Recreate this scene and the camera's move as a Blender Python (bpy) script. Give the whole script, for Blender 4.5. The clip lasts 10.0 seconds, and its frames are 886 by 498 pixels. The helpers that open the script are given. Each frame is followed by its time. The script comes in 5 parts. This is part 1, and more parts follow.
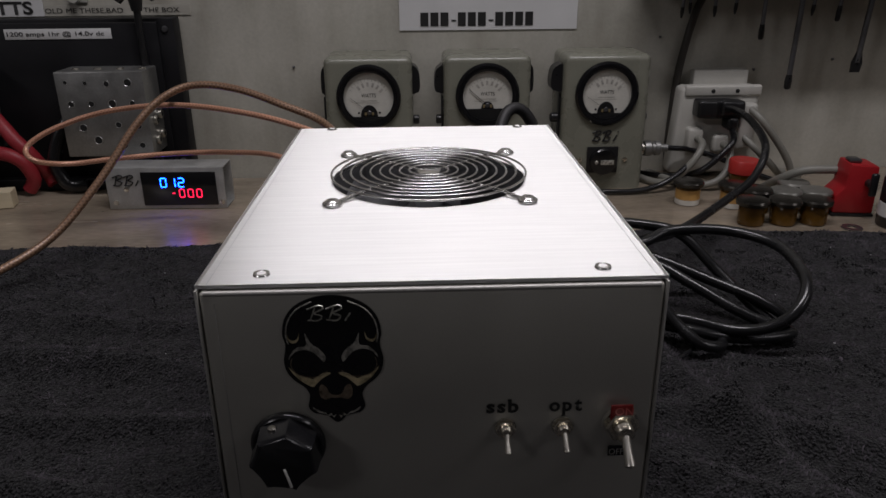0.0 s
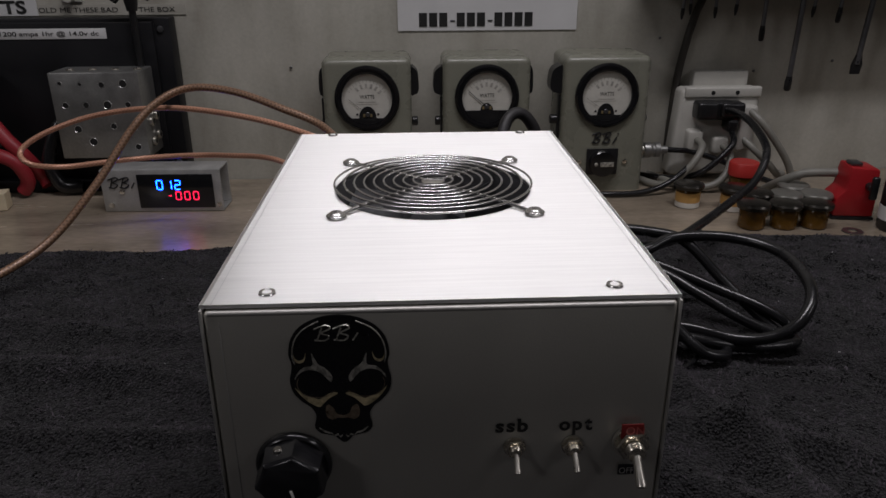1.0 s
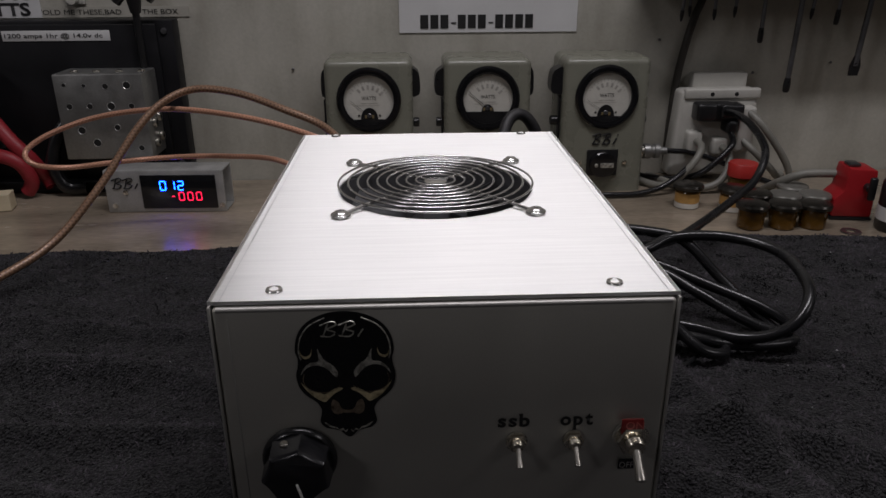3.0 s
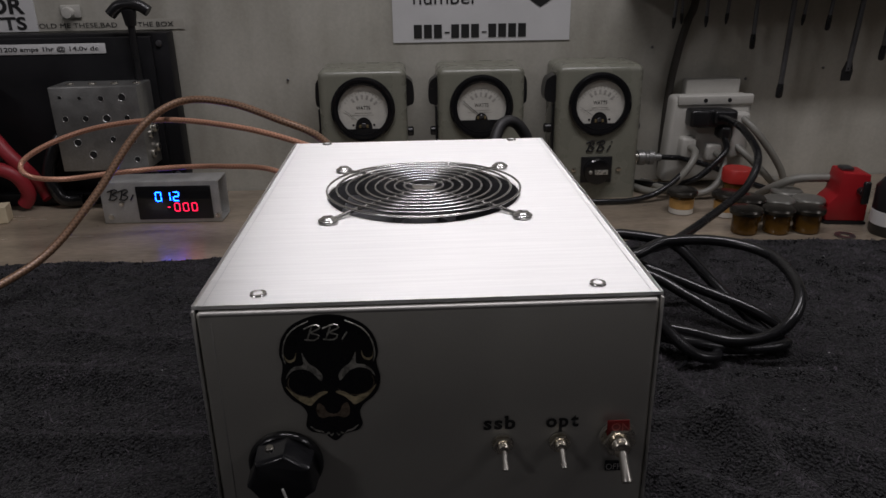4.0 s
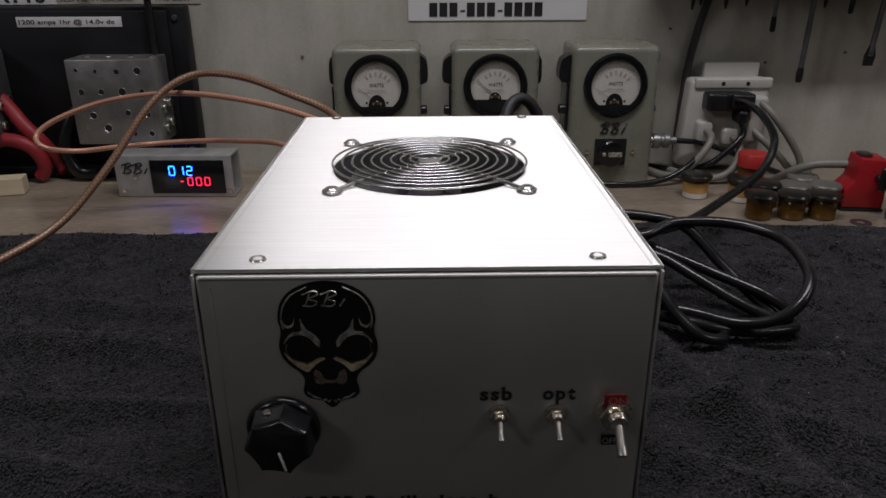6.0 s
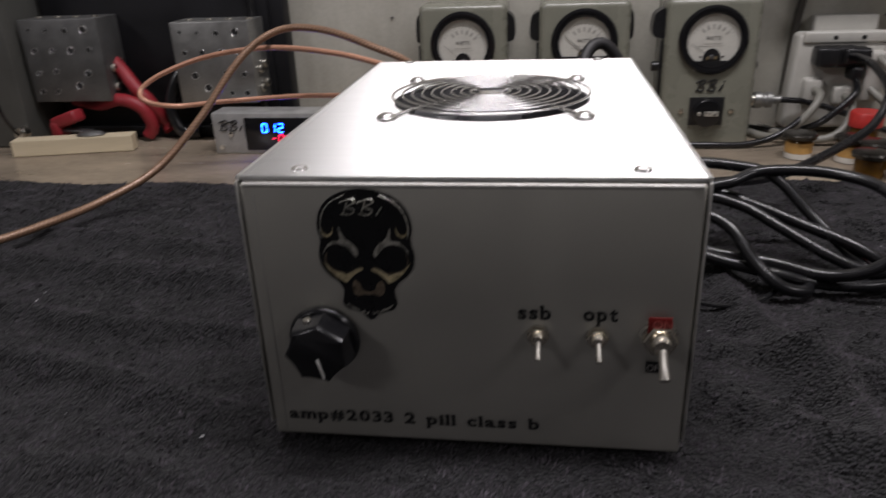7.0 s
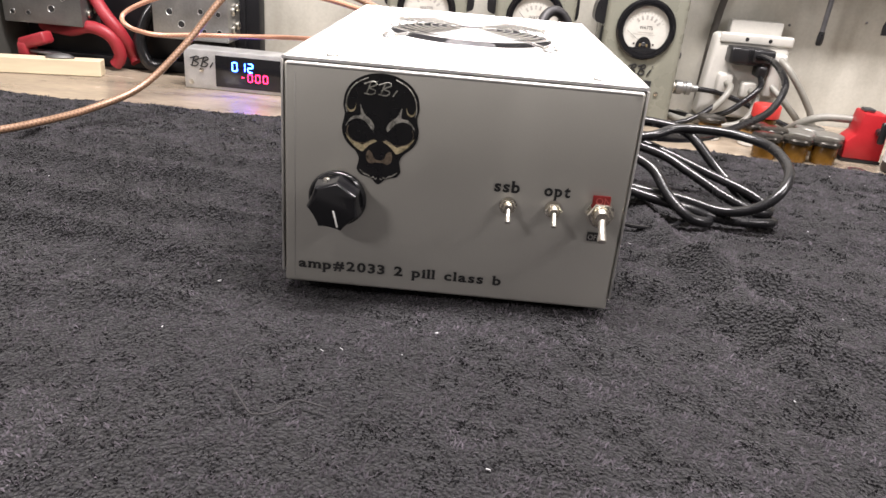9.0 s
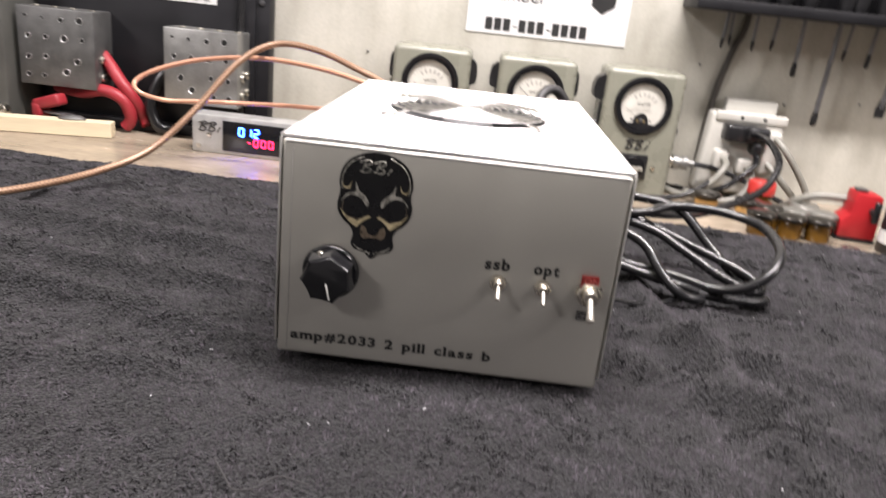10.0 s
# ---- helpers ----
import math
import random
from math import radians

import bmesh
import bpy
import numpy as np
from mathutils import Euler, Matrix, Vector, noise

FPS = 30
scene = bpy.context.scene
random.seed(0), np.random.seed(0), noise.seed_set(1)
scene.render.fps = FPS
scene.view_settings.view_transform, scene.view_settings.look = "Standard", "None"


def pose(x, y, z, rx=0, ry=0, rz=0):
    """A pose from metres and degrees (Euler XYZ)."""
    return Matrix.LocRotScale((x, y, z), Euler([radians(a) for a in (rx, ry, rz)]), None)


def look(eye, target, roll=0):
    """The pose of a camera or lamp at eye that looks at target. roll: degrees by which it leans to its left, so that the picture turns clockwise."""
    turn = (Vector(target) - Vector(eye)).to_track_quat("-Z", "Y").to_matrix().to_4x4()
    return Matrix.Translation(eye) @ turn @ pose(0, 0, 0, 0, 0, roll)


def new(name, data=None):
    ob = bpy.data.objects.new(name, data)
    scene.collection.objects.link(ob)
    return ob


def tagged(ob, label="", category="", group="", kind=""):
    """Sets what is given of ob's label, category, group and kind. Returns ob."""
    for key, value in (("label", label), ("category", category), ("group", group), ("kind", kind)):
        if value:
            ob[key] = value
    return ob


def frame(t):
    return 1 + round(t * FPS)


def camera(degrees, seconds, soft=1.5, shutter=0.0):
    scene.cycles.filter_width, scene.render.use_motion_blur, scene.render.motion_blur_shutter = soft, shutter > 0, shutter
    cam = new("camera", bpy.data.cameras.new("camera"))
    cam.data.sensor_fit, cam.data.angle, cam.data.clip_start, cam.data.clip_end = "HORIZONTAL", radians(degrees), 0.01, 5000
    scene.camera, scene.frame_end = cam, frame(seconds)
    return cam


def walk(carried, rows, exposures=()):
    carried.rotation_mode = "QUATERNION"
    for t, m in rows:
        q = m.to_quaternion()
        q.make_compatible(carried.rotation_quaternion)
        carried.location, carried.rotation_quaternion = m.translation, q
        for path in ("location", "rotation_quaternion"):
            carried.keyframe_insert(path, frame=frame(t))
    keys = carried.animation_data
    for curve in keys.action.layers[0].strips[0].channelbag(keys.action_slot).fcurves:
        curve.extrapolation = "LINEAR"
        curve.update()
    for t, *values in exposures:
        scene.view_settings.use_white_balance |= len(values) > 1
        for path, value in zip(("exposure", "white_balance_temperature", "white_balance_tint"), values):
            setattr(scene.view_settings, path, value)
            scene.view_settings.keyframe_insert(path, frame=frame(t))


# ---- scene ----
cam = camera(62.8, 10.0, soft=1.5, shutter=0.4)
PATH = [
    (0, (-0.005, -0.27, 0.26), (0.055, 1.586, -0.481), -0.5),
    (0.5, (-0.01, -0.264, 0.267), (0.061, 1.589, -0.484), -0),
    (1, (-0.011, -0.261, 0.267), (0.066, 1.589, -0.488), -0.3),
    (1.5, (-0.012, -0.26, 0.267), (0.064, 1.589, -0.491), -0.3),
    (2, (-0.011, -0.263, 0.266), (0.063, 1.586, -0.494), -0.3),
    (2.5, (-0.013, -0.265, 0.268), (0.062, 1.583, -0.493), -0.2),
    (4, (-0.005, -0.27, 0.265), (0.068, 1.594, -0.458), -0.9),
    (4.5, (0.004, -0.27, 0.263), (0.06, 1.592, -0.467), -1),
    (5, (0.002, -0.272, 0.263), (0.052, 1.586, -0.476), -0.7),
    (5.5, (-0.002, -0.272, 0.259), (0.036, 1.583, -0.488), -0.2),
    (5.7, (-0.003, -0.272, 0.259), (0.03, 1.581, -0.494), -0.2),
    (6.8, (0.03, -0.273, 0.24), (-0.078, 1.562, -0.548), -0.8),
    (7, (0.031, -0.279, 0.228), (-0.233, 1.538, -0.564), -2.3),
    (7.2, (0.0274, -0.29, 0.2174), (-0.2748, 1.527, -0.5634), -1.86),
    (7.5, (0.015, -0.329, 0.225), (-0.153, 1.509, -0.545), -1),
    (7.8, (-0.001, -0.3604, 0.2216), (-0.0424, 1.5052, -0.4934), 0.6),
    (8, (-0.007, -0.375, 0.222), (-0.023, 1.492, -0.496), 0.6),
    (8.2, (-0.01, -0.3738, 0.2086), (-0.0288, 1.4688, -0.569), 2.2),
    (8.5, (-0.006, -0.377, 0.202), (-0.09, 1.451, -0.605), 3.3),
    (8.7, (-0.003, -0.376, 0.196), (-0.0972, 1.453, -0.607), 1.04),
    (9, (0.004, -0.386, 0.205), (-0.031, 1.445, -0.598), 5),
    (9.2, (0.006, -0.387, 0.204), (-0.022, 1.4584, -0.565), 4.66),
    (9.5, (0.008, -0.393, 0.205), (-0.009, 1.46, -0.547), 3.8),
    (9.7, (0.0108, -0.39, 0.2058), (0.0042, 1.471, -0.5278), 3.32),
    (10, (0.01, -0.388, 0.216), (-0.051, 1.502, -0.434), 6.2),
]
EXPOSURES = [(0.0, -0.46, 6400, 10), (1.5, -0.54, 6400, 10), (2.5, -0.56, 6400, 10), (4.0, -0.48, 6400, 10), (5.7, -0.42, 6400, 10), (6.8, 0.32, 6440, 10), (7.0, 0.44, 6470, 10), (7.5, 1.62, 6560, 10), (8.0, 1.92, 6620, 10), (8.5, 2.30, 6700, 10), (9.5, 2.36, 6740, 10), (10.0, 2.34, 6760, 10)]
walk(cam, [(t, look(eye, target, roll)) for t, eye, target, roll in PATH], EXPOSURES)

# ---- world and light ----
world = bpy.data.worlds.new("world")
scene.world = world
world.use_nodes = True
world.node_tree.nodes["Background"].inputs[0].default_value = (0.9, 0.95, 1.0, 1)
world.node_tree.nodes["Background"].inputs[1].default_value = 0.02


def area(name, eye, target, sx, sy, watts, colour):
    data = bpy.data.lights.new(name, "AREA")
    data.shape, data.size, data.size_y, data.energy, data.color = "RECTANGLE", sx, sy, watts, colour
    ob = new(name, data)
    ob.matrix_world = look(eye, target)
    return ob


LAMP = (1.0, 0.95, 0.985)
area("tube_light_front", (-2.33, -1.88, 1.88), (-0.2, -0.2, 0), 0.60, 0.42, 11.8, LAMP)
area("tube_light_back", (0.13, 0.05, 1.38), (0.13, 0.05, 0), 1.05, 0.12, 13.8, LAMP)
area("tube_light_right", (2.10, -1.05, 1.88), (0.3, -0.3, 0), 1.00, 0.60, 9.5, LAMP)

# ---- materials ----


def material(name, base, rough=0.5, metal=0.0, vary=0.15, scale=40.0, fine=400.0, bump=0.1, stretch=(1, 1, 1), uneven=0.15, **more):
    """A surface with blotches at one scale and grain at another, in metres."""
    m = bpy.data.materials.new(name)
    m.use_nodes = True
    n, l = m.node_tree.nodes, m.node_tree.links
    b = n["Principled BSDF"]
    b.inputs["Metallic"].default_value = metal
    co = n.new("ShaderNodeTexCoord")
    mp = n.new("ShaderNodeMapping")
    mp.inputs["Scale"].default_value = stretch
    l.new(co.outputs["Object"], mp.inputs[0])
    big, small = n.new("ShaderNodeTexNoise"), n.new("ShaderNodeTexNoise")
    for t, s, d in ((big, scale, 4), (small, fine, 2)):
        t.inputs["Scale"].default_value, t.inputs["Detail"].default_value = s, d
        l.new(mp.outputs[0], t.inputs["Vector"])
    add = n.new("ShaderNodeMath")
    add.operation = "MULTIPLY_ADD"
    add.inputs[1].default_value = 0.4
    l.new(small.outputs[0], add.inputs[0])
    l.new(big.outputs[0], add.inputs[2])
    ramp = n.new("ShaderNodeMapRange")
    ramp.inputs["From Min"].default_value, ramp.inputs["From Max"].default_value = 0.4, 1.0
    ramp.inputs["To Min"].default_value, ramp.inputs["To Max"].default_value = 1 - vary, 1 + vary
    l.new(add.outputs[0], ramp.inputs["Value"])
    mul = n.new("ShaderNodeVectorMath")
    mul.operation = "SCALE"
    mul.inputs[0].default_value = base[:3]
    l.new(ramp.outputs[0], mul.inputs["Scale"])
    l.new(mul.outputs[0], b.inputs["Base Color"])
    rr = n.new("ShaderNodeMapRange")
    rr.inputs["From Min"].default_value, rr.inputs["From Max"].default_value = 0.3, 0.7
    rr.inputs["To Min"].default_value, rr.inputs["To Max"].default_value = max(0.02, rough * (1 - uneven)), min(1, rough * (1 + uneven))
    l.new(big.outputs[0], rr.inputs["Value"])
    l.new(rr.outputs[0], b.inputs["Roughness"])
    if bump:
        bp = n.new("ShaderNodeBump")
        bp.inputs["Strength"].default_value = bump
        bp.inputs["Distance"].default_value = 0.001
        l.new(small.outputs[0], bp.inputs["Height"])
        l.new(bp.outputs[0], b.inputs["Normal"])
    for key, value in more.items():
        name_in = key.replace("_", " ")
        if name_in == "Tangent":
            across = n.new("ShaderNodeCombineXYZ")
            for k in range(3):
                across.inputs[k].default_value = value[k]
            l.new(across.outputs[0], b.inputs["Tangent"])
        else:
            b.inputs[name_in].default_value = value
    return m


def glowing(name, colour, power):
    m = bpy.data.materials.new(name)
    m.use_nodes = True
    b = m.node_tree.nodes["Principled BSDF"]
    b.inputs["Base Color"].default_value = (*[c * 0.3 for c in colour], 1)
    b.inputs["Emission Color"].default_value = (*colour, 1)
    b.inputs["Emission Strength"].default_value = power
    return m


FRONT_ALU = material("satin_aluminium", (0.56, 0.547, 0.497), 0.48, 0.78, 0.04, 18, 900, 0.05)
LIP_ALU = material("rolled_aluminium", (0.50, 0.488, 0.462), 0.55, 0.85, 0.05, 60, 700, 0.05)
EDGE_ALU = material("bare_aluminium", (0.80, 0.80, 0.79), 0.35, 1.0, 0.06, 60, 700, 0.1)
BLOCK_ALU = material("milled_aluminium", (0.29, 0.29, 0.28), 0.40, 0.8, 0.22, 45, 350, 0.15)
CHANNEL_ALU = material("channel_aluminium", (0.43, 0.43, 0.42), 0.45, 0.55, 0.25, 45, 500, 0.08)
# dull metal of the tab; on the left block its darkness paints in shade
DULL_SHADED_ALU = material("dull_shaded_aluminium", (0.15, 0.15, 0.147), 0.45, 0.7, 0.22, 45, 350, 0.15)
CHROME = material("chrome", (0.80, 0.79, 0.78), 0.10, 1.0, 0.04, 80, 500, 0.0)
GUARD_CHROME = material("guard_chrome", (0.80, 0.79, 0.78), 0.24, 1.0, 0.04, 80, 500, 0.0)
NICKEL = material("nickel", (0.66, 0.63, 0.56), 0.28, 1.0, 0.06, 120, 600, 0.05)
SWITCH_NICKEL = material("switch_nickel", (0.70, 0.65, 0.55), 0.22, 1.0, 0.05, 120, 600, 0.02)
LEVER_NICKEL = material("lever_nickel", (0.64, 0.61, 0.55), 0.30, 0.95, 0.05, 120, 600, 0.02)
STEEL = material("tool_steel", (0.22, 0.22, 0.23), 0.32, 0.9, 0.15, 90, 500, 0.05)
BLACK_PLASTIC = material("black_plastic", (0.012, 0.012, 0.013), 0.32, 0.0, 0.2, 90, 500, 0.05)
BLACK_GLOSS = material("black_gloss", (0.008, 0.008, 0.009), 0.13, 0.0, 0.1, 90, 500, 0.0)
BLACK_RUBBER = material("black_cable_jacket", (0.010, 0.010, 0.011), 0.25, 0.0, 0.25, 60, 400, 0.05)
MATTE_RUBBER = material("matte_cable_jacket", (0.014, 0.013, 0.014), 0.55, 0.0, 0.25, 60, 400, 0.05)
# near-black colour that paints the shade inside holes, bolt sockets and slots
RECESS_SHADE = material("recess_shade", (0.006, 0.006, 0.006), 0.7, 0.0, 0.2, 50, 300, 0.0)
FAN_GREY = material("fan_plastic", (0.11, 0.11, 0.115), 0.35, 0.0, 0.2, 60, 300, 0.0)
KNOB_BLACK = material("knob_phenolic", (0.007, 0.007, 0.008), 0.21, 0.0, 0.15, 90, 500, 0.03)
DECAL_BLACK = material("decal_black", (0.006, 0.006, 0.007), 0.28, 0.0, 0.1, 90, 500, 0.0)
DECAL_GOLD = material("decal_gold", (0.46, 0.39, 0.24), 0.28, 0.25, 0.75, 220, 900, 0.0)
DECAL_DIM = material("decal_bronze", (0.16, 0.125, 0.09), 0.30, 0.25, 0.8, 260, 900, 0.0)
DECAL_SILVER = material("decal_silver", (0.36, 0.35, 0.31), 0.28, 0.35, 0.8, 240, 900, 0.0)
INK = material("black_ink", (0.012, 0.012, 0.012), 0.6, 0.0, 0.2, 200, 900, 0.0)
INK_GREY = material("grey_ink", (0.22, 0.21, 0.20), 0.7, 0.0, 0.2, 200, 900, 0.0)
WHITE_INK = material("white_paint_mark", (0.75, 0.74, 0.70), 0.5, 0.0, 0.1, 200, 900, 0.0)
LABEL_PINK = material("label_lettering", (0.42, 0.10, 0.09), 0.4, 0.0, 0.1, 200, 900, 0.0)
LABEL_RED = material("red_label", (0.17, 0.012, 0.011), 0.35, 0.0, 0.1, 200, 900, 0.0)
INK_PALE = material("faded_ink", (0.34, 0.33, 0.30), 0.7, 0.0, 0.25, 200, 900, 0.0)
MOVEMENT_BRASS = material("movement_brass", (0.30, 0.24, 0.13), 0.35, 0.6, 0.3, 200, 900, 0.0)
METER_GREY = material("meter_enamel", (0.19, 0.19, 0.152), 0.28, 0.0, 0.10, 30, 350, 0.12)
DIAL = material("dial_card", (0.54, 0.53, 0.48), 0.5, 0.0, 0.10, 60, 500, 0.0)
STRIP = material("yellowed_label", (0.40, 0.385, 0.335), 0.6, 0.0, 0.1, 40, 500, 0.0)
PAPER = material("paper", (0.60, 0.60, 0.595), 0.7, 0.0, 0.05, 25, 500, 0.03)
WHITE_PLASTIC = material("white_plastic", (0.46, 0.45, 0.41), 0.4, 0.0, 0.10, 40, 400, 0.05)
GREY_CABLE = material("grey_cable_jacket", (0.20, 0.195, 0.17), 0.45, 0.0, 0.12, 60, 400, 0.05)
DARK_CABLE = material("dark_brown_cable_jacket", (0.045, 0.040, 0.034), 0.5, 0.0, 0.2, 60, 400, 0.05)
RED_PAINT = material("red_enamel", (0.36, 0.013, 0.018), 0.38, 0.0, 0.12, 60, 400, 0.10)
RED_RUBBER = material("red_rubber", (0.27, 0.018, 0.026), 0.5, 0.0, 0.15, 60, 400, 0.10)
RED_CAP = material("red_cap_plastic", (0.50, 0.035, 0.03), 0.4, 0.0, 0.1, 60, 400, 0.05)
BLACK_ENAMEL = material("black_enamel", (0.007, 0.007, 0.0085), 0.5, 0.0, 0.25, 25, 300, 0.10, Specular_IOR_Level=0.3)
PINE = material("pine", (0.58, 0.50, 0.35), 0.6, 0.0, 0.12, 40, 300, 0.10, (0.1, 1, 1))
AMBER = material("amber_glass", (0.16, 0.08, 0.014), 0.12, 0.0, 0.3, 60, 300, 0.0, Transmission_Weight=0.35)
AMBER_LABEL = material("amber_label", (0.50, 0.29, 0.09), 0.4, 0.0, 0.25, 80, 400, 0.0)
LID_DARK = material("dark_lid", (0.05, 0.046, 0.04), 0.24, 0.7, 0.25, 60, 400, 0.05)
LID_GREY = material("worn_grey_lid", (0.20, 0.195, 0.175), 0.35, 0.4, 0.25, 60, 400, 0.05)
CLEAR = material("clear_jar_base", (0.62, 0.60, 0.55), 0.2, 0.0, 0.1, 60, 400, 0.0)
CABINET_GREY = material("grey_cabinet_paint", (0.07, 0.07, 0.064), 0.5, 0.0, 0.15, 20, 300, 0.1)
THREAD = material("grey_thread", (0.028, 0.026, 0.027), 0.9, 0.0, 0.3, 200, 900, 0.2)
LINT = material("lint", (0.42, 0.42, 0.43), 0.8, 0.0, 0.1, 300, 900, 0.0)
CEILING = material("ceiling_paint", (0.28, 0.275, 0.265), 0.8, 0.0, 0.05, 6, 80, 0.1)
FLOOR = material("concrete_floor", (0.25, 0.24, 0.23), 0.7, 0.0, 0.2, 6, 80, 0.2)
BLUE_LED = glowing("blue_led", (0.003, 0.030, 1.0), 60.0)
RED_LED = glowing("red_led", (1.0, 0.012, 0.06), 4.0)
TUBE_GLOW = glowing("fluorescent_tube", (1.0, 0.96, 0.88), 1.5)


def nodes_of(m):
    return m.node_tree.nodes, m.node_tree.links, m.node_tree.nodes["Principled BSDF"]


def wall_paint():
    """Old beige-green paint with drips and smudges; its streaks also paint in tool shadows."""
    m = material("wall_paint", (0.425, 0.412, 0.360), 0.55, 0.0, 0.17, 7, 260, 0.10)
    n, l, b = nodes_of(m)
    co, mp, drip_shade = n.new("ShaderNodeTexCoord"), n.new("ShaderNodeMapping"), n.new("ShaderNodeTexNoise")
    mp.inputs["Scale"].default_value = (14, 1, 3.5)
    drip_shade.inputs["Scale"].default_value, drip_shade.inputs["Detail"].default_value = 1.4, 5
    l.new(co.outputs["Object"], mp.inputs[0])
    l.new(mp.outputs[0], drip_shade.inputs["Vector"])
    # darker vertical streaks: paint drips plus tool shadows put into the colour
    r = n.new("ShaderNodeValToRGB")
    r.color_ramp.elements[0].position, r.color_ramp.elements[0].color = 0.34, (0.66, 0.64, 0.60, 1)
    r.color_ramp.elements[1].position, r.color_ramp.elements[1].color = 0.56, (1, 1, 1, 1)
    l.new(drip_shade.outputs[0], r.inputs[0])
    mix = n.new("ShaderNodeMix")
    mix.data_type, mix.blend_type = "RGBA", "MULTIPLY"
    mix.inputs[0].default_value = 0.60
    old = b.inputs["Base Color"].links[0].from_socket
    l.new(old, mix.inputs[6])
    l.new(r.outputs[0], mix.inputs[7])
    l.new(mix.outputs[2], b.inputs["Base Color"])
    return m


def towel_cloth():
    """Charcoal terry: clumped pile with light and dark tufts, its hollows painted darker as shade."""
    m = material("terry_cloth", (0.0115, 0.0110, 0.0133), 0.95, 0.0, 0.45, 26, 620, 0.0, Sheen_Weight=0.05, Sheen_Roughness=0.5)
    n, l, b = nodes_of(m)
    co, a, v = n.new("ShaderNodeTexCoord"), n.new("ShaderNodeTexNoise"), n.new("ShaderNodeTexVoronoi")
    a.inputs["Scale"].default_value, a.inputs["Detail"].default_value = 210, 4
    v.inputs["Scale"].default_value = 520
    l.new(co.outputs["Object"], a.inputs["Vector"])
    l.new(co.outputs["Object"], v.inputs["Vector"])
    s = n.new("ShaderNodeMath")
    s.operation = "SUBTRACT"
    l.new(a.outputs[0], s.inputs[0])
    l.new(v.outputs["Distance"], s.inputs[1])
    bp = n.new("ShaderNodeBump")
    bp.inputs["Strength"].default_value, bp.inputs["Distance"].default_value = 1.0, 0.003
    l.new(s.outputs[0], bp.inputs["Height"])
    l.new(bp.outputs[0], b.inputs["Normal"])
    # bump height also scales the colour, putting shade between the loops
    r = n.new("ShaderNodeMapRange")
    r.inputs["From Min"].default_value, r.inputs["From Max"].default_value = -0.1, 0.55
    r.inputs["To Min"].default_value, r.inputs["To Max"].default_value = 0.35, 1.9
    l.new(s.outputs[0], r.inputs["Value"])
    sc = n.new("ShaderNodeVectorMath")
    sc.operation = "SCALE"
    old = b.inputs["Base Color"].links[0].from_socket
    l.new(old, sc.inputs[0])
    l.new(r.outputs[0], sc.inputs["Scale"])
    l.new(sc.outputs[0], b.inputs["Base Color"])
    return m


def bench_wood():
    """Pale worn wooden top with scuffs and grime."""
    m = material("bench_wood", (0.33, 0.272, 0.205), 0.24, 0.0, 0.38, 22, 240, 0.12, (0.35, 1, 1))
    return m


def braid(name, base, dark):
    """Clear jacket over copper braid: a fine diagonal weave along the cable."""
    m = material(name, base, 0.42, 0.3, 0.2, 40, 300, 0.0, Coat_Weight=0.4, Coat_Roughness=0.32)
    n, l, b = nodes_of(m)
    uv, w1, w2 = n.new("ShaderNodeUVMap"), n.new("ShaderNodeTexWave"), n.new("ShaderNodeTexWave")
    for w, k in ((w1, 1), (w2, -1)):
        mp = n.new("ShaderNodeMapping")
        mp.inputs["Scale"].default_value = (5.03 * k, 300, 1)
        l.new(uv.outputs[0], mp.inputs[0])
        l.new(mp.outputs[0], w.inputs["Vector"])
        w.bands_direction = "DIAGONAL"
        w.inputs["Scale"].default_value = 0.5
    mx = n.new("ShaderNodeMath")
    mx.operation = "MAXIMUM"
    l.new(w1.outputs["Fac"], mx.inputs[0])
    l.new(w2.outputs["Fac"], mx.inputs[1])
    mix = n.new("ShaderNodeMix")
    mix.data_type = "RGBA"
    old = b.inputs["Base Color"].links[0].from_socket
    mix.inputs[6].default_value = (*dark, 1)
    l.new(mx.outputs[0], mix.inputs[0])
    l.new(old, mix.inputs[7])
    l.new(mix.outputs[2], b.inputs["Base Color"])
    return m


def pile_cloth():
    """Terry loops, each a little lighter or darker than the next."""
    m = material("terry_pile", (0.0295, 0.0257, 0.0305), 0.9, 0.0, 0.75, 95, 240, 0.0)
    n, l, b = nodes_of(m)
    geo, r, sc = n.new("ShaderNodeNewGeometry"), n.new("ShaderNodeMapRange"), n.new("ShaderNodeVectorMath")
    r.inputs["To Min"].default_value, r.inputs["To Max"].default_value = 0.35, 1.85
    sc.operation = "SCALE"
    l.new(geo.outputs["Random Per Island"], r.inputs["Value"])
    l.new(b.inputs["Base Color"].links[0].from_socket, sc.inputs[0])
    l.new(r.outputs[0], sc.inputs["Scale"])
    # broad brushed patches
    co, wide, rw, sw = n.new("ShaderNodeTexCoord"), n.new("ShaderNodeTexNoise"), n.new("ShaderNodeMapRange"), n.new("ShaderNodeVectorMath")
    wide.inputs["Scale"].default_value, wide.inputs["Detail"].default_value = 17, 3
    rw.inputs["From Min"].default_value, rw.inputs["From Max"].default_value = 0.3, 0.7
    rw.inputs["To Min"].default_value, rw.inputs["To Max"].default_value = 0.55, 1.5
    sw.operation = "SCALE"
    l.new(co.outputs["Object"], wide.inputs["Vector"])
    l.new(wide.outputs[0], rw.inputs["Value"])
    l.new(sc.outputs[0], sw.inputs[0])
    l.new(rw.outputs[0], sw.inputs["Scale"])
    l.new(sw.outputs[0], b.inputs["Base Color"])
    return m


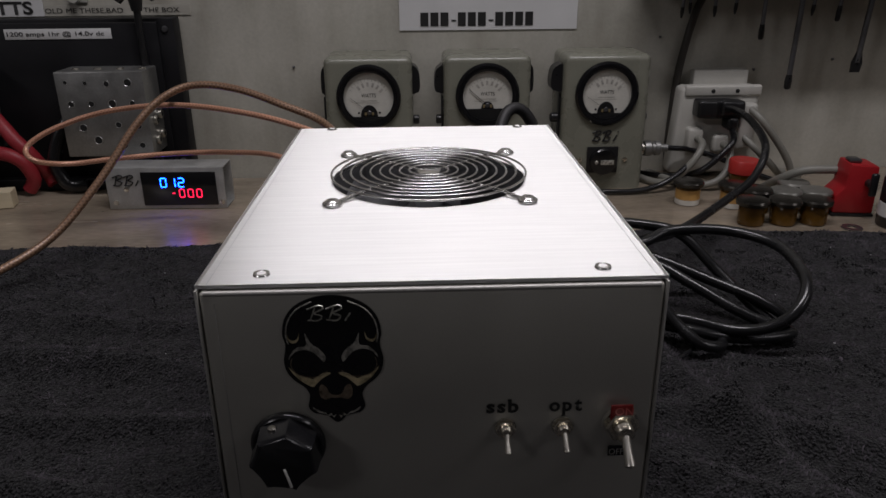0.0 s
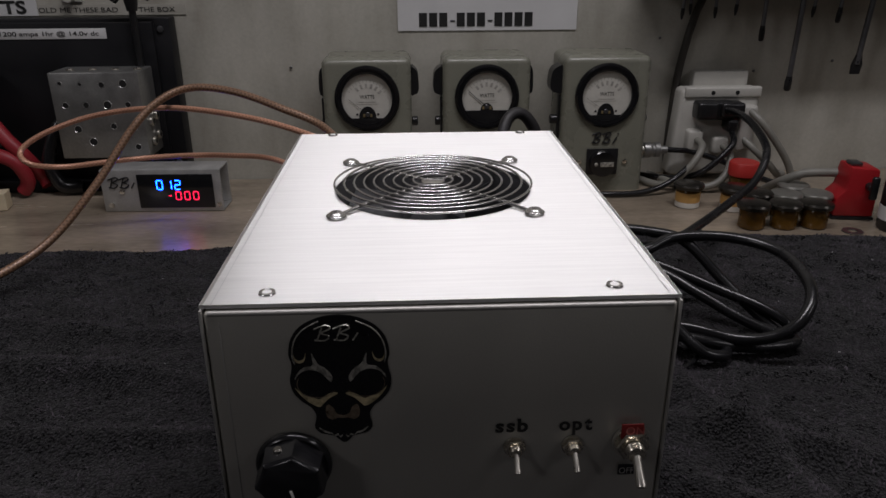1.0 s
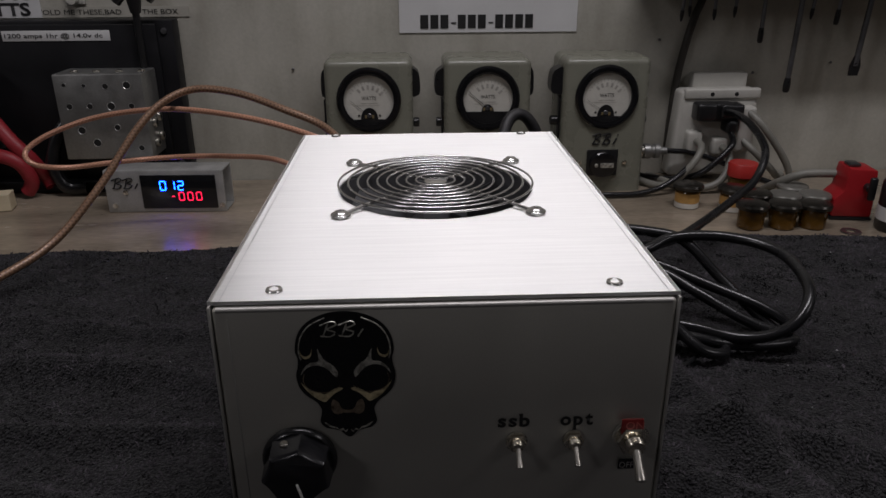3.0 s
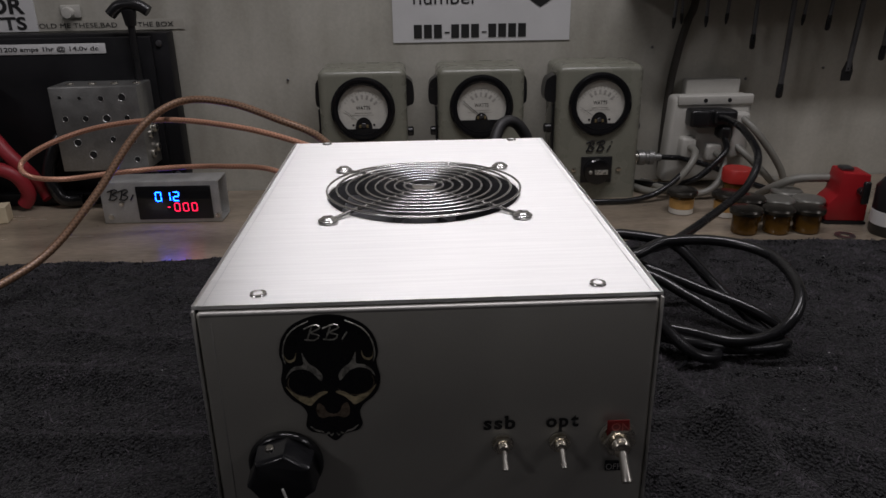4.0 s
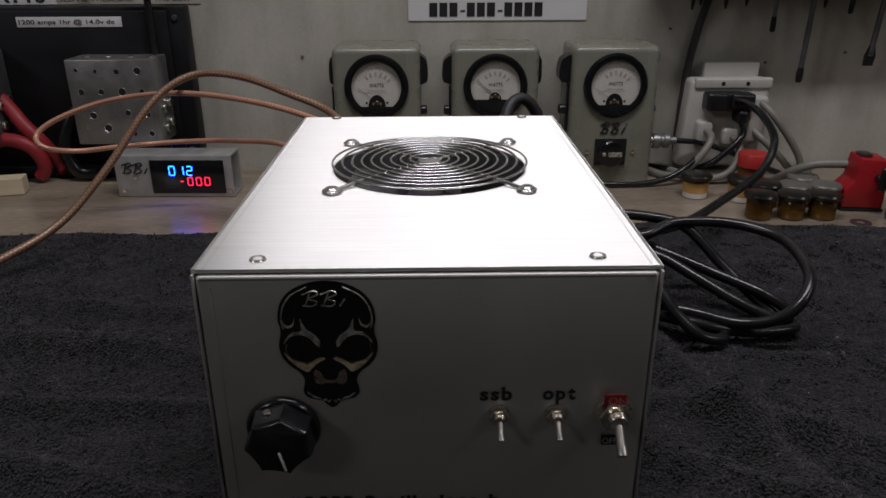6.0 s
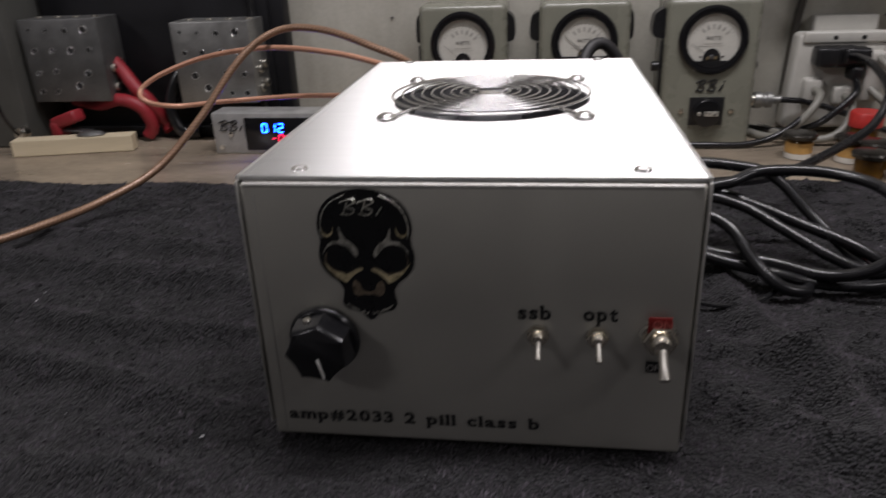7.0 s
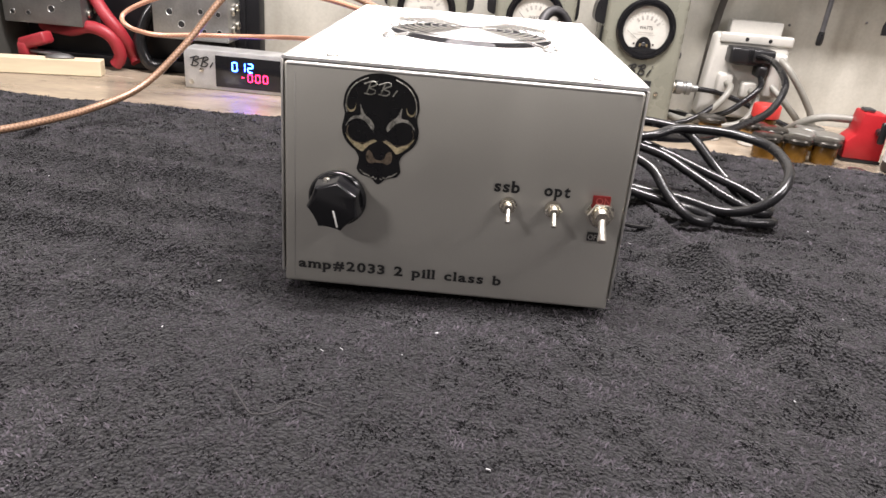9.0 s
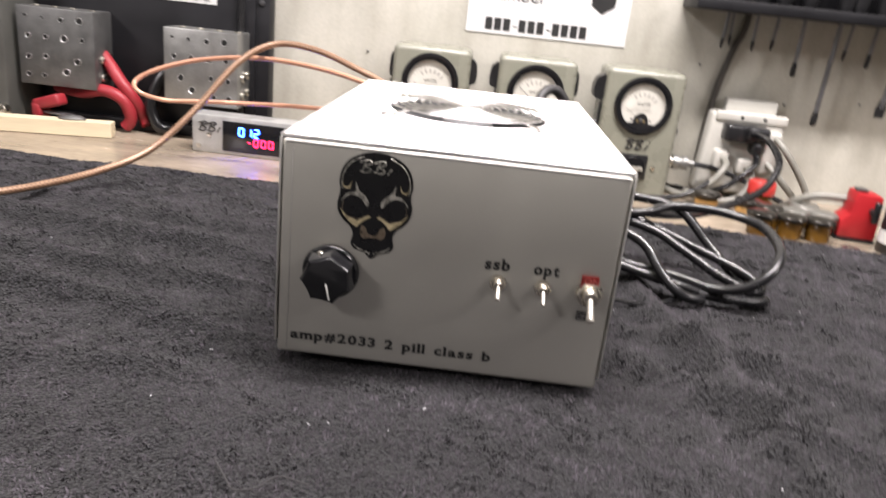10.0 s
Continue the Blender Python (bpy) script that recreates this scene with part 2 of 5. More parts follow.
def brushed_top():
    """Sheet aluminium brushed from side to side: fine scratches, cloudy gloss and a few dull smears."""
    m = material("brushed_aluminium", (0.91, 0.905, 0.89), 0.50, 1.0, 0.05, 420, 1500, 0.05, (0.035, 1, 1), 0.02, Anisotropic=1.0, Tangent=(0, 1, 0))
    n, l, b = nodes_of(m)
    co, cloud, r, add = n.new("ShaderNodeTexCoord"), n.new("ShaderNodeTexNoise"), n.new("ShaderNodeMapRange"), n.new("ShaderNodeMath")
    cloud.inputs["Scale"].default_value, cloud.inputs["Detail"].default_value = 15, 4
    l.new(co.outputs["Object"], cloud.inputs["Vector"])
    r.inputs["From Min"].default_value, r.inputs["From Max"].default_value = 0.3, 0.7
    r.inputs["To Min"].default_value, r.inputs["To Max"].default_value = -0.05, 0.05
    l.new(cloud.outputs[0], r.inputs["Value"])
    add.operation = "ADD"
    l.new(b.inputs["Roughness"].links[0].from_socket, add.inputs[0])
    l.new(r.outputs[0], add.inputs[1])
    l.new(add.outputs[0], b.inputs["Roughness"])
    return m


TOP_ALU = brushed_top()
PILE = pile_cloth()
WALL = wall_paint()
TOWEL = towel_cloth()
BENCH = bench_wood()
COAX_BROWN = braid("brown_coax", (0.28, 0.165, 0.10), (0.10, 0.052, 0.03))
COAX_COPPER = braid("copper_coax", (0.62, 0.33, 0.22), (0.40, 0.18, 0.11))

# ---- mesh helpers ----


def finish(name, bm, mat, parent=None, label="", smooth=False):
    me = bpy.data.meshes.new(name)
    bm.normal_update()
    bm.to_mesh(me)
    bm.free()
    me.materials.append(mat)
    if smooth:
        me.polygons.foreach_set("use_smooth", [True] * len(me.polygons))
        me.set_sharp_from_angle(angle=radians(38))
    ob = new(name, me)
    if parent is not None:
        ob.parent = parent
    if label:
        ob["label"] = label
    return ob


def part(name, bm, mat, parent, label="", smooth=True):
    return finish(name, bm, mat, parent, label, smooth)


def thing(name, place, label, category, group="", kind="", rz=0, rx=0):
    ob = new(name)
    ob.empty_display_size = 0.02
    ob.matrix_world = pose(*place, rx, 0, rz)
    return tagged(ob, label, category, group, kind)


def block(x0, x1, y0, y1, z0, z1, bevel=0.0, seg=2, bm=None):
    own = bmesh.new()
    bmesh.ops.create_cube(own, size=1.0, matrix=Matrix.Translation(((x0 + x1) / 2, (y0 + y1) / 2, (z0 + z1) / 2)) @ Matrix.Diagonal((x1 - x0, y1 - y0, z1 - z0, 1)))
    if bevel:
        bmesh.ops.bevel(own, geom=own.edges[:], offset=bevel, segments=seg, profile=0.5, affect="EDGES")
    return merge(bm, own)


def merge(bm, own):
    if bm is None:
        return own
    me = bpy.data.meshes.new("tmp")
    own.to_mesh(me)
    own.free()
    bm.from_mesh(me)
    bpy.data.meshes.remove(me)
    return bm


def lathe(profile, centre, axis="z", seg=32, bm=None):
    """A turned form from (radius, height) pairs about an axis through centre."""
    own = bmesh.new()
    rings = []
    for r, hgt in profile:
        if r < 1e-6:
            rings.append([own.verts.new((0, 0, hgt))])
        else:
            rings.append([own.verts.new((r * math.cos(2 * math.pi * k / seg), r * math.sin(2 * math.pi * k / seg), hgt)) for k in range(seg)])
    for a, b in zip(rings, rings[1:]):
        for k in range(seg):
            j = (k + 1) % seg
            if len(a) == 1 and len(b) == 1:
                continue
            if len(a) == 1:
                own.faces.new((a[0], b[k], b[j]))
            elif len(b) == 1:
                own.faces.new((a[k], a[j], b[0]))
            else:
                own.faces.new((a[k], a[j], b[j], b[k]))
    turn = {"z": Matrix(), "y": pose(0, 0, 0, 90), "x": pose(0, 0, 0, 0, 90)}[axis]
    bmesh.ops.transform(own, matrix=Matrix.Translation(centre) @ turn, verts=own.verts[:])
    bmesh.ops.recalc_face_normals(own, faces=own.faces[:])
    return merge(bm, own)


def rod(centre, axis, r, d0, d1, bevel=0.0005, seg=24, bm=None):
    """A solid round bar; with axis y, heights count towards the viewer (minus y)."""
    b = min(bevel, r * 0.4)
    return lathe([(0, d0), (r - b, d0), (r, d0 + b), (r, d1 - b), (r - b, d1), (0, d1)], centre, axis, seg, bm)


def smooth_path(points, step=0.004):
    pts = [Vector(p) for p in points]
    pts = [pts[0] * 2 - pts[1]] + pts + [pts[-1] * 2 - pts[-2]]
    out = []
    for a, b, c, d in zip(pts, pts[1:], pts[2:], pts[3:]):
        n = max(2, int((c - b).length / step))
        for i in range(n):
            t = i / n
            out.append(0.5 * (2 * b + (c - a) * t + (2 * a - 5 * b + 4 * c - d) * t * t + (3 * b - a - 3 * c + d) * t ** 3))
    out.append(pts[-2])
    return out


def tube(points, r, seg=10, step=0.004, bm=None):
    """A cable of radius r through the points, with its length and turn as UVs."""
    own = bmesh.new()
    path = smooth_path(points, step)
    uv = own.loops.layers.uv.new("uv")
    rings, along = [], [0.0]
    side = Vector((0, 0, 1))
    for i, p in enumerate(path):
        fwd = (path[min(i + 1, len(path) - 1)] - path[max(i - 1, 0)]).normalized()
        side = side - fwd * side.dot(fwd)
        if side.length < 1e-4:
            side = fwd.orthogonal()
        side.normalize()
        up = fwd.cross(side)
        rings.append([own.verts.new(p + r * (side * math.cos(2 * math.pi * k / seg) + up * math.sin(2 * math.pi * k / seg))) for k in range(seg)])
        if i:
            along.append(along[-1] + (p - path[i - 1]).length)
    for i in range(len(rings) - 1):
        for k in range(seg):
            j = (k + 1) % seg
            f = own.faces.new((rings[i][k], rings[i + 1][k], rings[i + 1][j], rings[i][j]))
            for lo, (u, v) in zip(f.loops, ((k, i), (k, i + 1), (k + 1, i + 1), (k + 1, i))):
                lo[uv].uv = (u / seg, along[v])
    own.faces.new(rings[0])
    own.faces.new(rings[-1][::-1])
    bmesh.ops.recalc_face_normals(own, faces=own.faces[:])
    return merge(bm, own)


def plate(outline, y_back, y_front, bm=None):
    """A flat piece cut to an outline of (x, z) points, facing minus y."""
    own = bmesh.new()
    a = [own.verts.new((x, y_back, z)) for x, z in outline]
    b = [own.verts.new((x, y_front, z)) for x, z in outline]
    own.faces.new(a)
    own.faces.new(b[::-1])
    for i in range(len(a)):
        j = (i + 1) % len(a)
        own.faces.new((a[i], a[j], b[j], b[i]))
    bmesh.ops.recalc_face_normals(own, faces=own.faces[:])
    return merge(bm, own)


def curve_outline(points, per=6):
    """A closed smooth outline through (x, z) points."""
    n, out = len(points), []
    for i in range(n):
        a, b, c, d = (Vector(points[(i + k - 1) % n]) for k in range(4))
        for s in range(per):
            t = s / per
            p = 0.5 * (2 * b + (c - a) * t + (2 * a - 5 * b + 4 * c - d) * t * t + (3 * b - a - 3 * c + d) * t ** 3)
            out.append((p.x, p.y))
    return out


def lettering(name, text, x, y, z, height, mat, parent, width=0.0, bold=0.0, label="", turn=0):
    """Built-in letters as a mesh on a plane that faces minus y; x, z is the lower left; width, if given, is what they are fitted to."""
    cu = bpy.data.curves.new(name, "FONT")
    cu.body, cu.size, cu.extrude, cu.offset, cu.resolution_u = text, 1.0, 0.0, bold, 3
    tmp = bpy.data.objects.new(name, cu)
    me = bpy.data.meshes.new_from_object(tmp)
    bpy.data.objects.remove(tmp)
    xs = [v.co.x for v in me.vertices]
    s = height / 0.73
    sx = width / (max(xs) - min(xs)) if width else s
    me.transform(Matrix.Translation((x, y, z)) @ pose(0, 0, 0, 90 + turn) @ Matrix.Diagonal((sx, s, 1, 1)) @ Matrix.Translation((-min(xs), 0, 0)))
    me.materials.append(mat)
    ob = new(name, me)
    ob.parent = parent
    if label:
        ob["label"] = label
    return ob


SERIFS = {"b": "Tl", "p": "xl Dl Dr", "l": "Tl Bl Br", "i": "xl Bl Br", "m": "xl Bl Bm Br", "a": "Br", "t": "", "s": "xs", "c": ""}


def slab_lettering(name, words, x, y, z, height, mat, parent, width, bold):
    """Built-in letters set wide, with slab feet added to their stems, as one mesh facing minus y."""
    bm, pen = bmesh.new(), 0.0
    for ch in words:
        if ch == " ":
            pen += 0.48
            continue
        cu = bpy.data.curves.new(name, "FONT")
        cu.body, cu.size, cu.offset, cu.resolution_u = ch, 1.0, bold, 3
        tmp = bpy.data.objects.new(name, cu)
        me = bpy.data.meshes.new_from_object(tmp)
        bpy.data.objects.remove(tmp)
        xs, ys = [v.co.x for v in me.vertices], [v.co.y for v in me.vertices]
        lo, hi, low, top = min(xs), max(xs), min(ys), max(ys)
        wide = 1.12
        me.transform(Matrix.Diagonal((wide, 1, 1, 1)) @ Matrix.Translation((-lo, 0, 0)))
        span = (hi - lo) * wide
        me.transform(Matrix.Translation((pen, 0, 0)))
        bm.from_mesh(me)
        stem = min(span, 0.13)
        for code in SERIFS.get(ch, "").split():
            at = {"T": top, "x": top if ch != "i" else 0.54, "B": 0.0, "D": low}[code[0]]
            up = code[0] in "BD"
            mid = {"l": stem / 2, "r": span - stem / 2, "m": span / 2, "s": span - 0.06}[code[1]]
            if code == "Dr":
                mid = stem / 2
            a, b = {"l": (-0.11, 0.0), "r": (0.0, 0.11), "m": (-0.09, 0.09), "s": (-0.03, 0.05)}[code[1]]
            if code[0] == "B" and ch in "m":
                a, b = -0.10, 0.10
            x0, x1 = pen + mid + a, pen + mid + b
            z0, z1 = (at, at + 0.075) if up else (at - 0.075, at)
            if code == "xs":
                z0 = at - 0.16
            bm.faces.new([bm.verts.new(p) for p in ((x0, z0, 0.0004), (x1, z0, 0.0004), (x1, z1, 0.0004), (x0, z1, 0.0004))])
        pen += span + 0.13
    s = height / 0.73
    far = max(v.co.x for v in bm.verts)
    bmesh.ops.transform(bm, matrix=Matrix.Translation((x, y, z)) @ pose(0, 0, 0, 90) @ Matrix.Diagonal((width / far, s, 1, 1)), verts=bm.verts[:])
    return part(name, bm, mat, parent, smooth=False)


# ---- the setting ----
BENCH_Z = -0.012


def setting():
    tagged(finish("wall_north", block(-2.9, 2.5, 0.69, 0.79, -0.9, 2.0), WALL), "beige-green painted workshop wall with drips, smudges and painted-in shadow streaks", "wall", kind="structure")
    tagged(finish("wall_south", block(-2.9, 2.5, -3.1, -3.0, -0.9, 2.0), CEILING), "plain grey workshop wall across from the bench", "wall", kind="structure")
    tagged(finish("wall_west", block(-3.0, -2.9, -3.1, 0.79, -0.9, 2.0), CEILING), "plain grey workshop side wall", "wall", kind="structure")
    tagged(finish("wall_east", block(2.5, 2.6, -3.1, 0.79, -0.9, 2.0), CEILING), "plain grey workshop side wall", "wall", kind="structure")
    tagged(finish("ceiling", block(-3.0, 2.6, -3.1, 0.79, 2.0, 2.1), CEILING), "plain grey workshop ceiling", "ceiling", kind="structure")
    tagged(finish("floor", block(-3.0, 2.6, -3.1, 0.79, -1.0, -0.9), FLOOR), "plain grey concrete workshop floor", "floor", kind="structure")
    bench = thing("workbench", (0, 0, 0), "worn pale wooden workbench with a scuffed top", "workbench")
    part("benchtop", block(-1.3, 1.3, -0.62, 0.688, BENCH_Z - 0.04, BENCH_Z, 0.003), BENCH, bench)
    for x in (-1.2, 1.13):
        for y in (-0.58, 0.60):
            part("leg", block(x, x + 0.07, y, y + 0.07, -0.9, BENCH_Z - 0.041, 0.003), BENCH, bench)


def towel():
    """Thick terry towel spread over the bench, with soft creases and a rolled back edge."""
    def fold(x, y):
        back = 0.425 + 0.010 * math.sin(5.5 * x + 0.6) - 0.055 * max(0, x - 0.28) + 0.003 * math.sin(31 * x)
        p = Vector((x, y, 0))
        z = 0.0030 * noise.noise(p * 9) + 0.0018 * noise.noise(Vector((x * 4, y * 30, 3))) + 0.0011 * noise.noise(p * 42) + 0.0012 * noise.noise(p * 150) + 0.0010 * noise.noise(p * 330)
        # soft creases
        left, right = min(1, max(0, (-0.11 - x) / 0.06)), min(1, max(0, (x - 0.11) / 0.06))
        for y0, slope, high, wide in ((0.235, -0.10, 0.007, 0.010), (0.165, -0.22, 0.012, 0.012), (0.105, -0.12, 0.010, 0.010), (0.040, -0.16, 0.013, 0.011), (-0.030, -0.05, 0.007, 0.011)):
            z += left * high * math.exp(-(((y - y0 - slope * (x + 0.2) - 0.006 * math.sin(23 * x + 40 * y0)) / wide) ** 2))
        for y0, slope, high, wide in ((0.080, -0.60, 0.010, 0.014), (0.000, -0.75, 0.012, 0.015), (0.200, -0.30, 0.007, 0.012)):
            z += right * high * math.exp(-(((y - y0 - slope * (x - 0.2) - 0.006 * math.sin(19 * x + 30 * y0)) / wide) ** 2)) * (0 if y > 0.12 and x < 0.28 else 1)
        if x > 0.11 and y < 0.26:
            z += 0.0115 * math.exp(-(((x - 0.160 - 0.20 * (0.18 - y) - 0.004 * math.sin(30 * y)) / 0.012) ** 2)) * min(1.0, max(0.0, (0.26 - y) / 0.06)) * min(1.0, max(0.0, (y + 0.10) / 0.08))
        s = back - y
        if s < 0.010:
            s = max(s, 0.0)
            z = (z + 0.0105) * math.sqrt(max(0.0, 1 - ((0.010 - s) / 0.010) ** 2)) - 0.0105
        return z - 0.001

    verts, faces = [], []
    xs = np.concatenate([np.linspace(-1.0, -0.56, 60, endpoint=False), np.linspace(-0.56, 0.56, 480), np.linspace(0.57, 1.0, 50)])
    nx, ny = len(xs), 360
    for j in range(ny):
        for x in xs:
            back = 0.425 + 0.010 * math.sin(5.5 * x + 0.6) - 0.055 * max(0, x - 0.28) + 0.003 * math.sin(31 * x)
            f = j / (ny - 1)
            y = -0.6 + (back + 0.6) * (f ** 0.8)
            verts.append((x, y, fold(x, y)))
    for j in range(ny - 1):
        for i in range(nx - 1):
            a = j * nx + i
            faces.append((a, a + 1, a + nx + 1, a + nx))
    me = bpy.data.meshes.new("towel")
    me.from_pydata(verts, [], faces)
    me.polygons.foreach_set("use_smooth", [True] * len(me.polygons))
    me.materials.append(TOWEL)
    tagged(new("towel", me), "thick charcoal terry towel with soft creases over the workbench", "towel")
    # the pile: short leaning tufts, clumped by a swirling nap
    count = 300000
    gen = np.random.RandomState(11)
    px = gen.uniform(-0.62, 0.62, count)
    py = -0.30 + 0.735 * gen.uniform(0, 1, count) ** 1.15
    keep = (py < 0.417 + 0.010 * np.sin(5.5 * px + 0.6) - 0.055 * np.maximum(0, px - 0.28) + 0.003 * np.sin(31 * px)) & ~((np.abs(px) < 0.09) & (py > 0.01) & (py < 0.29))
    px, py = px[keep], py[keep]
    pz = np.array([fold(a, b) for a, b in zip(px, py)])
    nap = np.zeros(len(px))
    for k in range(26):
        fx, fy = gen.normal(0, 1, 2) * (60 if k % 2 else 190)
        nap += np.sin(fx * px + fy * py + gen.uniform(0, 6.28))
    turn = nap * 0.55 + gen.normal(0, 0.7, len(px))
    ln = gen.uniform(0.0011, 0.0025, len(px)) * (1 + 0.35 * np.sin(nap))
    lean = np.clip(0.75 + 0.25 * np.cos(nap) + gen.normal(0, 0.15, len(px)), 0.2, 1.2)
    wd = gen.uniform(0.00022, 0.00050, len(px))
    cx, sy = np.cos(turn), np.sin(turn)
    base = np.stack([px, py, pz - 0.0003], 1)
    side = np.stack([-sy * wd, cx * wd, 0 * wd], 1)
    mid = base + np.stack([cx * ln * 0.35 * lean, sy * ln * 0.35 * lean, ln * 0.55], 1)
    tip = base + np.stack([cx * ln * lean, sy * ln * lean, ln * 0.75], 1)
    co = np.stack([base - side, base + side, mid + side * 1.1, mid - side * 1.1, tip], 1).reshape(-1, 3)
    n0 = np.arange(len(px)) * 5
    faces = np.concatenate([np.stack([n0, n0 + 1, n0 + 2], 1), np.stack([n0, n0 + 2, n0 + 3], 1), np.stack([n0 + 3, n0 + 2, n0 + 4], 1)])
    me = bpy.data.meshes.new("towel_pile")
    me.vertices.add(len(co))
    me.vertices.foreach_set("co", co.ravel())
    me.loops.add(faces.size)
    me.loops.foreach_set("vertex_index", faces.ravel().astype(np.int32))
    me.polygons.add(len(faces))
    me.polygons.foreach_set("loop_start", (np.arange(len(faces)) * 3).astype(np.int32))
    me.update(calc_edges=True)
    me.materials.append(PILE)
    tagged(new("towel_pile", me), "short clumped charcoal terry pile of the towel", "towel pile", kind="stuff")
    rng = random.Random(5)
    bm = bmesh.new()
    for _ in range(90):
        x, y = rng.uniform(-0.45, 0.45), rng.uniform(-0.25, 0.40)
        if abs(x) < 0.11 and -0.02 < y < 0.32:
            continue
        a, ln, w = rng.uniform(0, 3.14), rng.uniform(0.0004, 0.0012), rng.uniform(0.00015, 0.0004)
        z = fold(x, y) + 0.0012
        own = block(-ln, ln, -w, w, -w, w)
        bmesh.ops.transform(own, matrix=pose(x, y, z, rng.uniform(-20, 20), rng.uniform(-20, 20), math.degrees(a)), verts=own.verts[:])
        merge(bm, own)
    tagged(finish("lint", bm, LINT), "tiny white lint specks caught in the towel", "lint", kind="stuff")


setting()
towel()


def ceiling_lamp(x, y, turn, drop=0.0):
    """A batten against the ceiling, or hung below it on two rods."""
    lamp = thing("ceiling_lamp", (x, y, 2.0 - drop), "white fluorescent batten lamp hung over the bench" if drop else "white fluorescent batten lamp on the ceiling", "lamp", "ceiling lamps", rz=turn)
    part("housing", block(-0.6, 0.6, -0.06, 0.06, -0.05, -0.001, 0.004), CEILING, lamp)
    part("tube", rod((0, 0, -0.075), "x", 0.016, -0.56, 0.56), TUBE_GLOW, lamp)
    if drop:
        for u in (-0.45, 0.45):
            part("hanger", rod((u, 0, 0), "z", 0.004, -0.001, drop - 0.001), STEEL, lamp)


ceiling_lamp(-2.33, -1.88, 90)
ceiling_lamp(0.13, 0.05, 0, 0.5)
ceiling_lamp(2.10, -1.05, 90)

# ---- the amplifier ----
W, DEEP, Z0, Z1 = 0.0975, 0.296, 0.006, 0.1378


def top_with_hole(bm, x0, x1, y0, y1, z, thick, cx, cy, r, seg=64):
    """A sheet with a round opening cut through it."""
    def level(h):
        out, inn = [], []
        for k in range(seg):
            a = 2 * math.pi * k / seg
            c, s = math.cos(a), math.sin(a)
            inn.append(bm.verts.new((cx + r * c, cy + r * s, h)))
            t = min((x1 - cx) / c if c > 1e-9 else (x0 - cx) / c if c < -1e-9 else 9, (y1 - cy) / s if s > 1e-9 else (y0 - cy) / s if s < -1e-9 else 9)
            out.append([cx + t * c, cy + t * s, h])
        for px, py in ((x0, y0), (x1, y0), (x0, y1), (x1, y1)):
            k = min(range(seg), key=lambda q: (out[q][0] - px) ** 2 + (out[q][1] - py) ** 2)
            out[k] = [px, py, h]
        return [bm.verts.new(p) for p in out], inn
    to, ti = level(z)
    bo, bi = level(z - thick)
    for k in range(seg):
        j = (k + 1) % seg
        bm.faces.new((ti[k], to[k], to[j], ti[j]))
        bm.faces.new((bi[j], bo[j], bo[k], bi[k]))
        bm.faces.new((ti[j], bi[j], bi[k], ti[k]))
        bm.faces.new((to[k], bo[k], bo[j], to[j]))


def toggle(x, z, s, parent, lever):
    """A bat-lever toggle pointing down: washer, nut, bushing and lever."""
    sw = part("toggle_switch", lathe([(0, 0), (0.0054 * s, 0), (0.0054 * s, 0.0006 * s), (0, 0.0006 * s)], (x, -0.0005, z), "y", 28), NICKEL, parent, "bright nickel toggle switch flipped down")
    part("nut", lathe([(0, 0), (0.0050 * s, 0), (0.0050 * s, 0.0017 * s), (0.0045 * s, 0.0021 * s), (0, 0.0021 * s)], (x, -0.0010, z), "y", 6), SWITCH_NICKEL, sw, smooth=False)
    part("bushing", lathe([(0, 0), (0.0027 * s, 0), (0.0029 * s, 0.0010 * s), (0.0026 * s, 0.0014 * s), (0.0029 * s, 0.0019 * s), (0.0026 * s, 0.0023 * s), (0.0028 * s, 0.0028 * s), (0.0024 * s, 0.0033 * s), (0, 0.0033 * s)], (x, -0.0028 * s, z), "y", 24), SWITCH_NICKEL, sw)
    bm = lathe([(0, 0), (0.0013 * s, 0), (0.00135 * s, lever * 0.6), (0.00165 * s, lever * 0.90), (0.00155 * s, lever * 0.98), (0.0010 * s, lever), (0, lever)], (0, 0, 0), "y", 16)
    bmesh.ops.transform(bm, matrix=Matrix.Translation((x + 0.0003, -0.0042 * s, z)) @ pose(0, 0, 0, 40), verts=bm.verts[:])
    part("lever", bm, LEVER_NICKEL, sw)


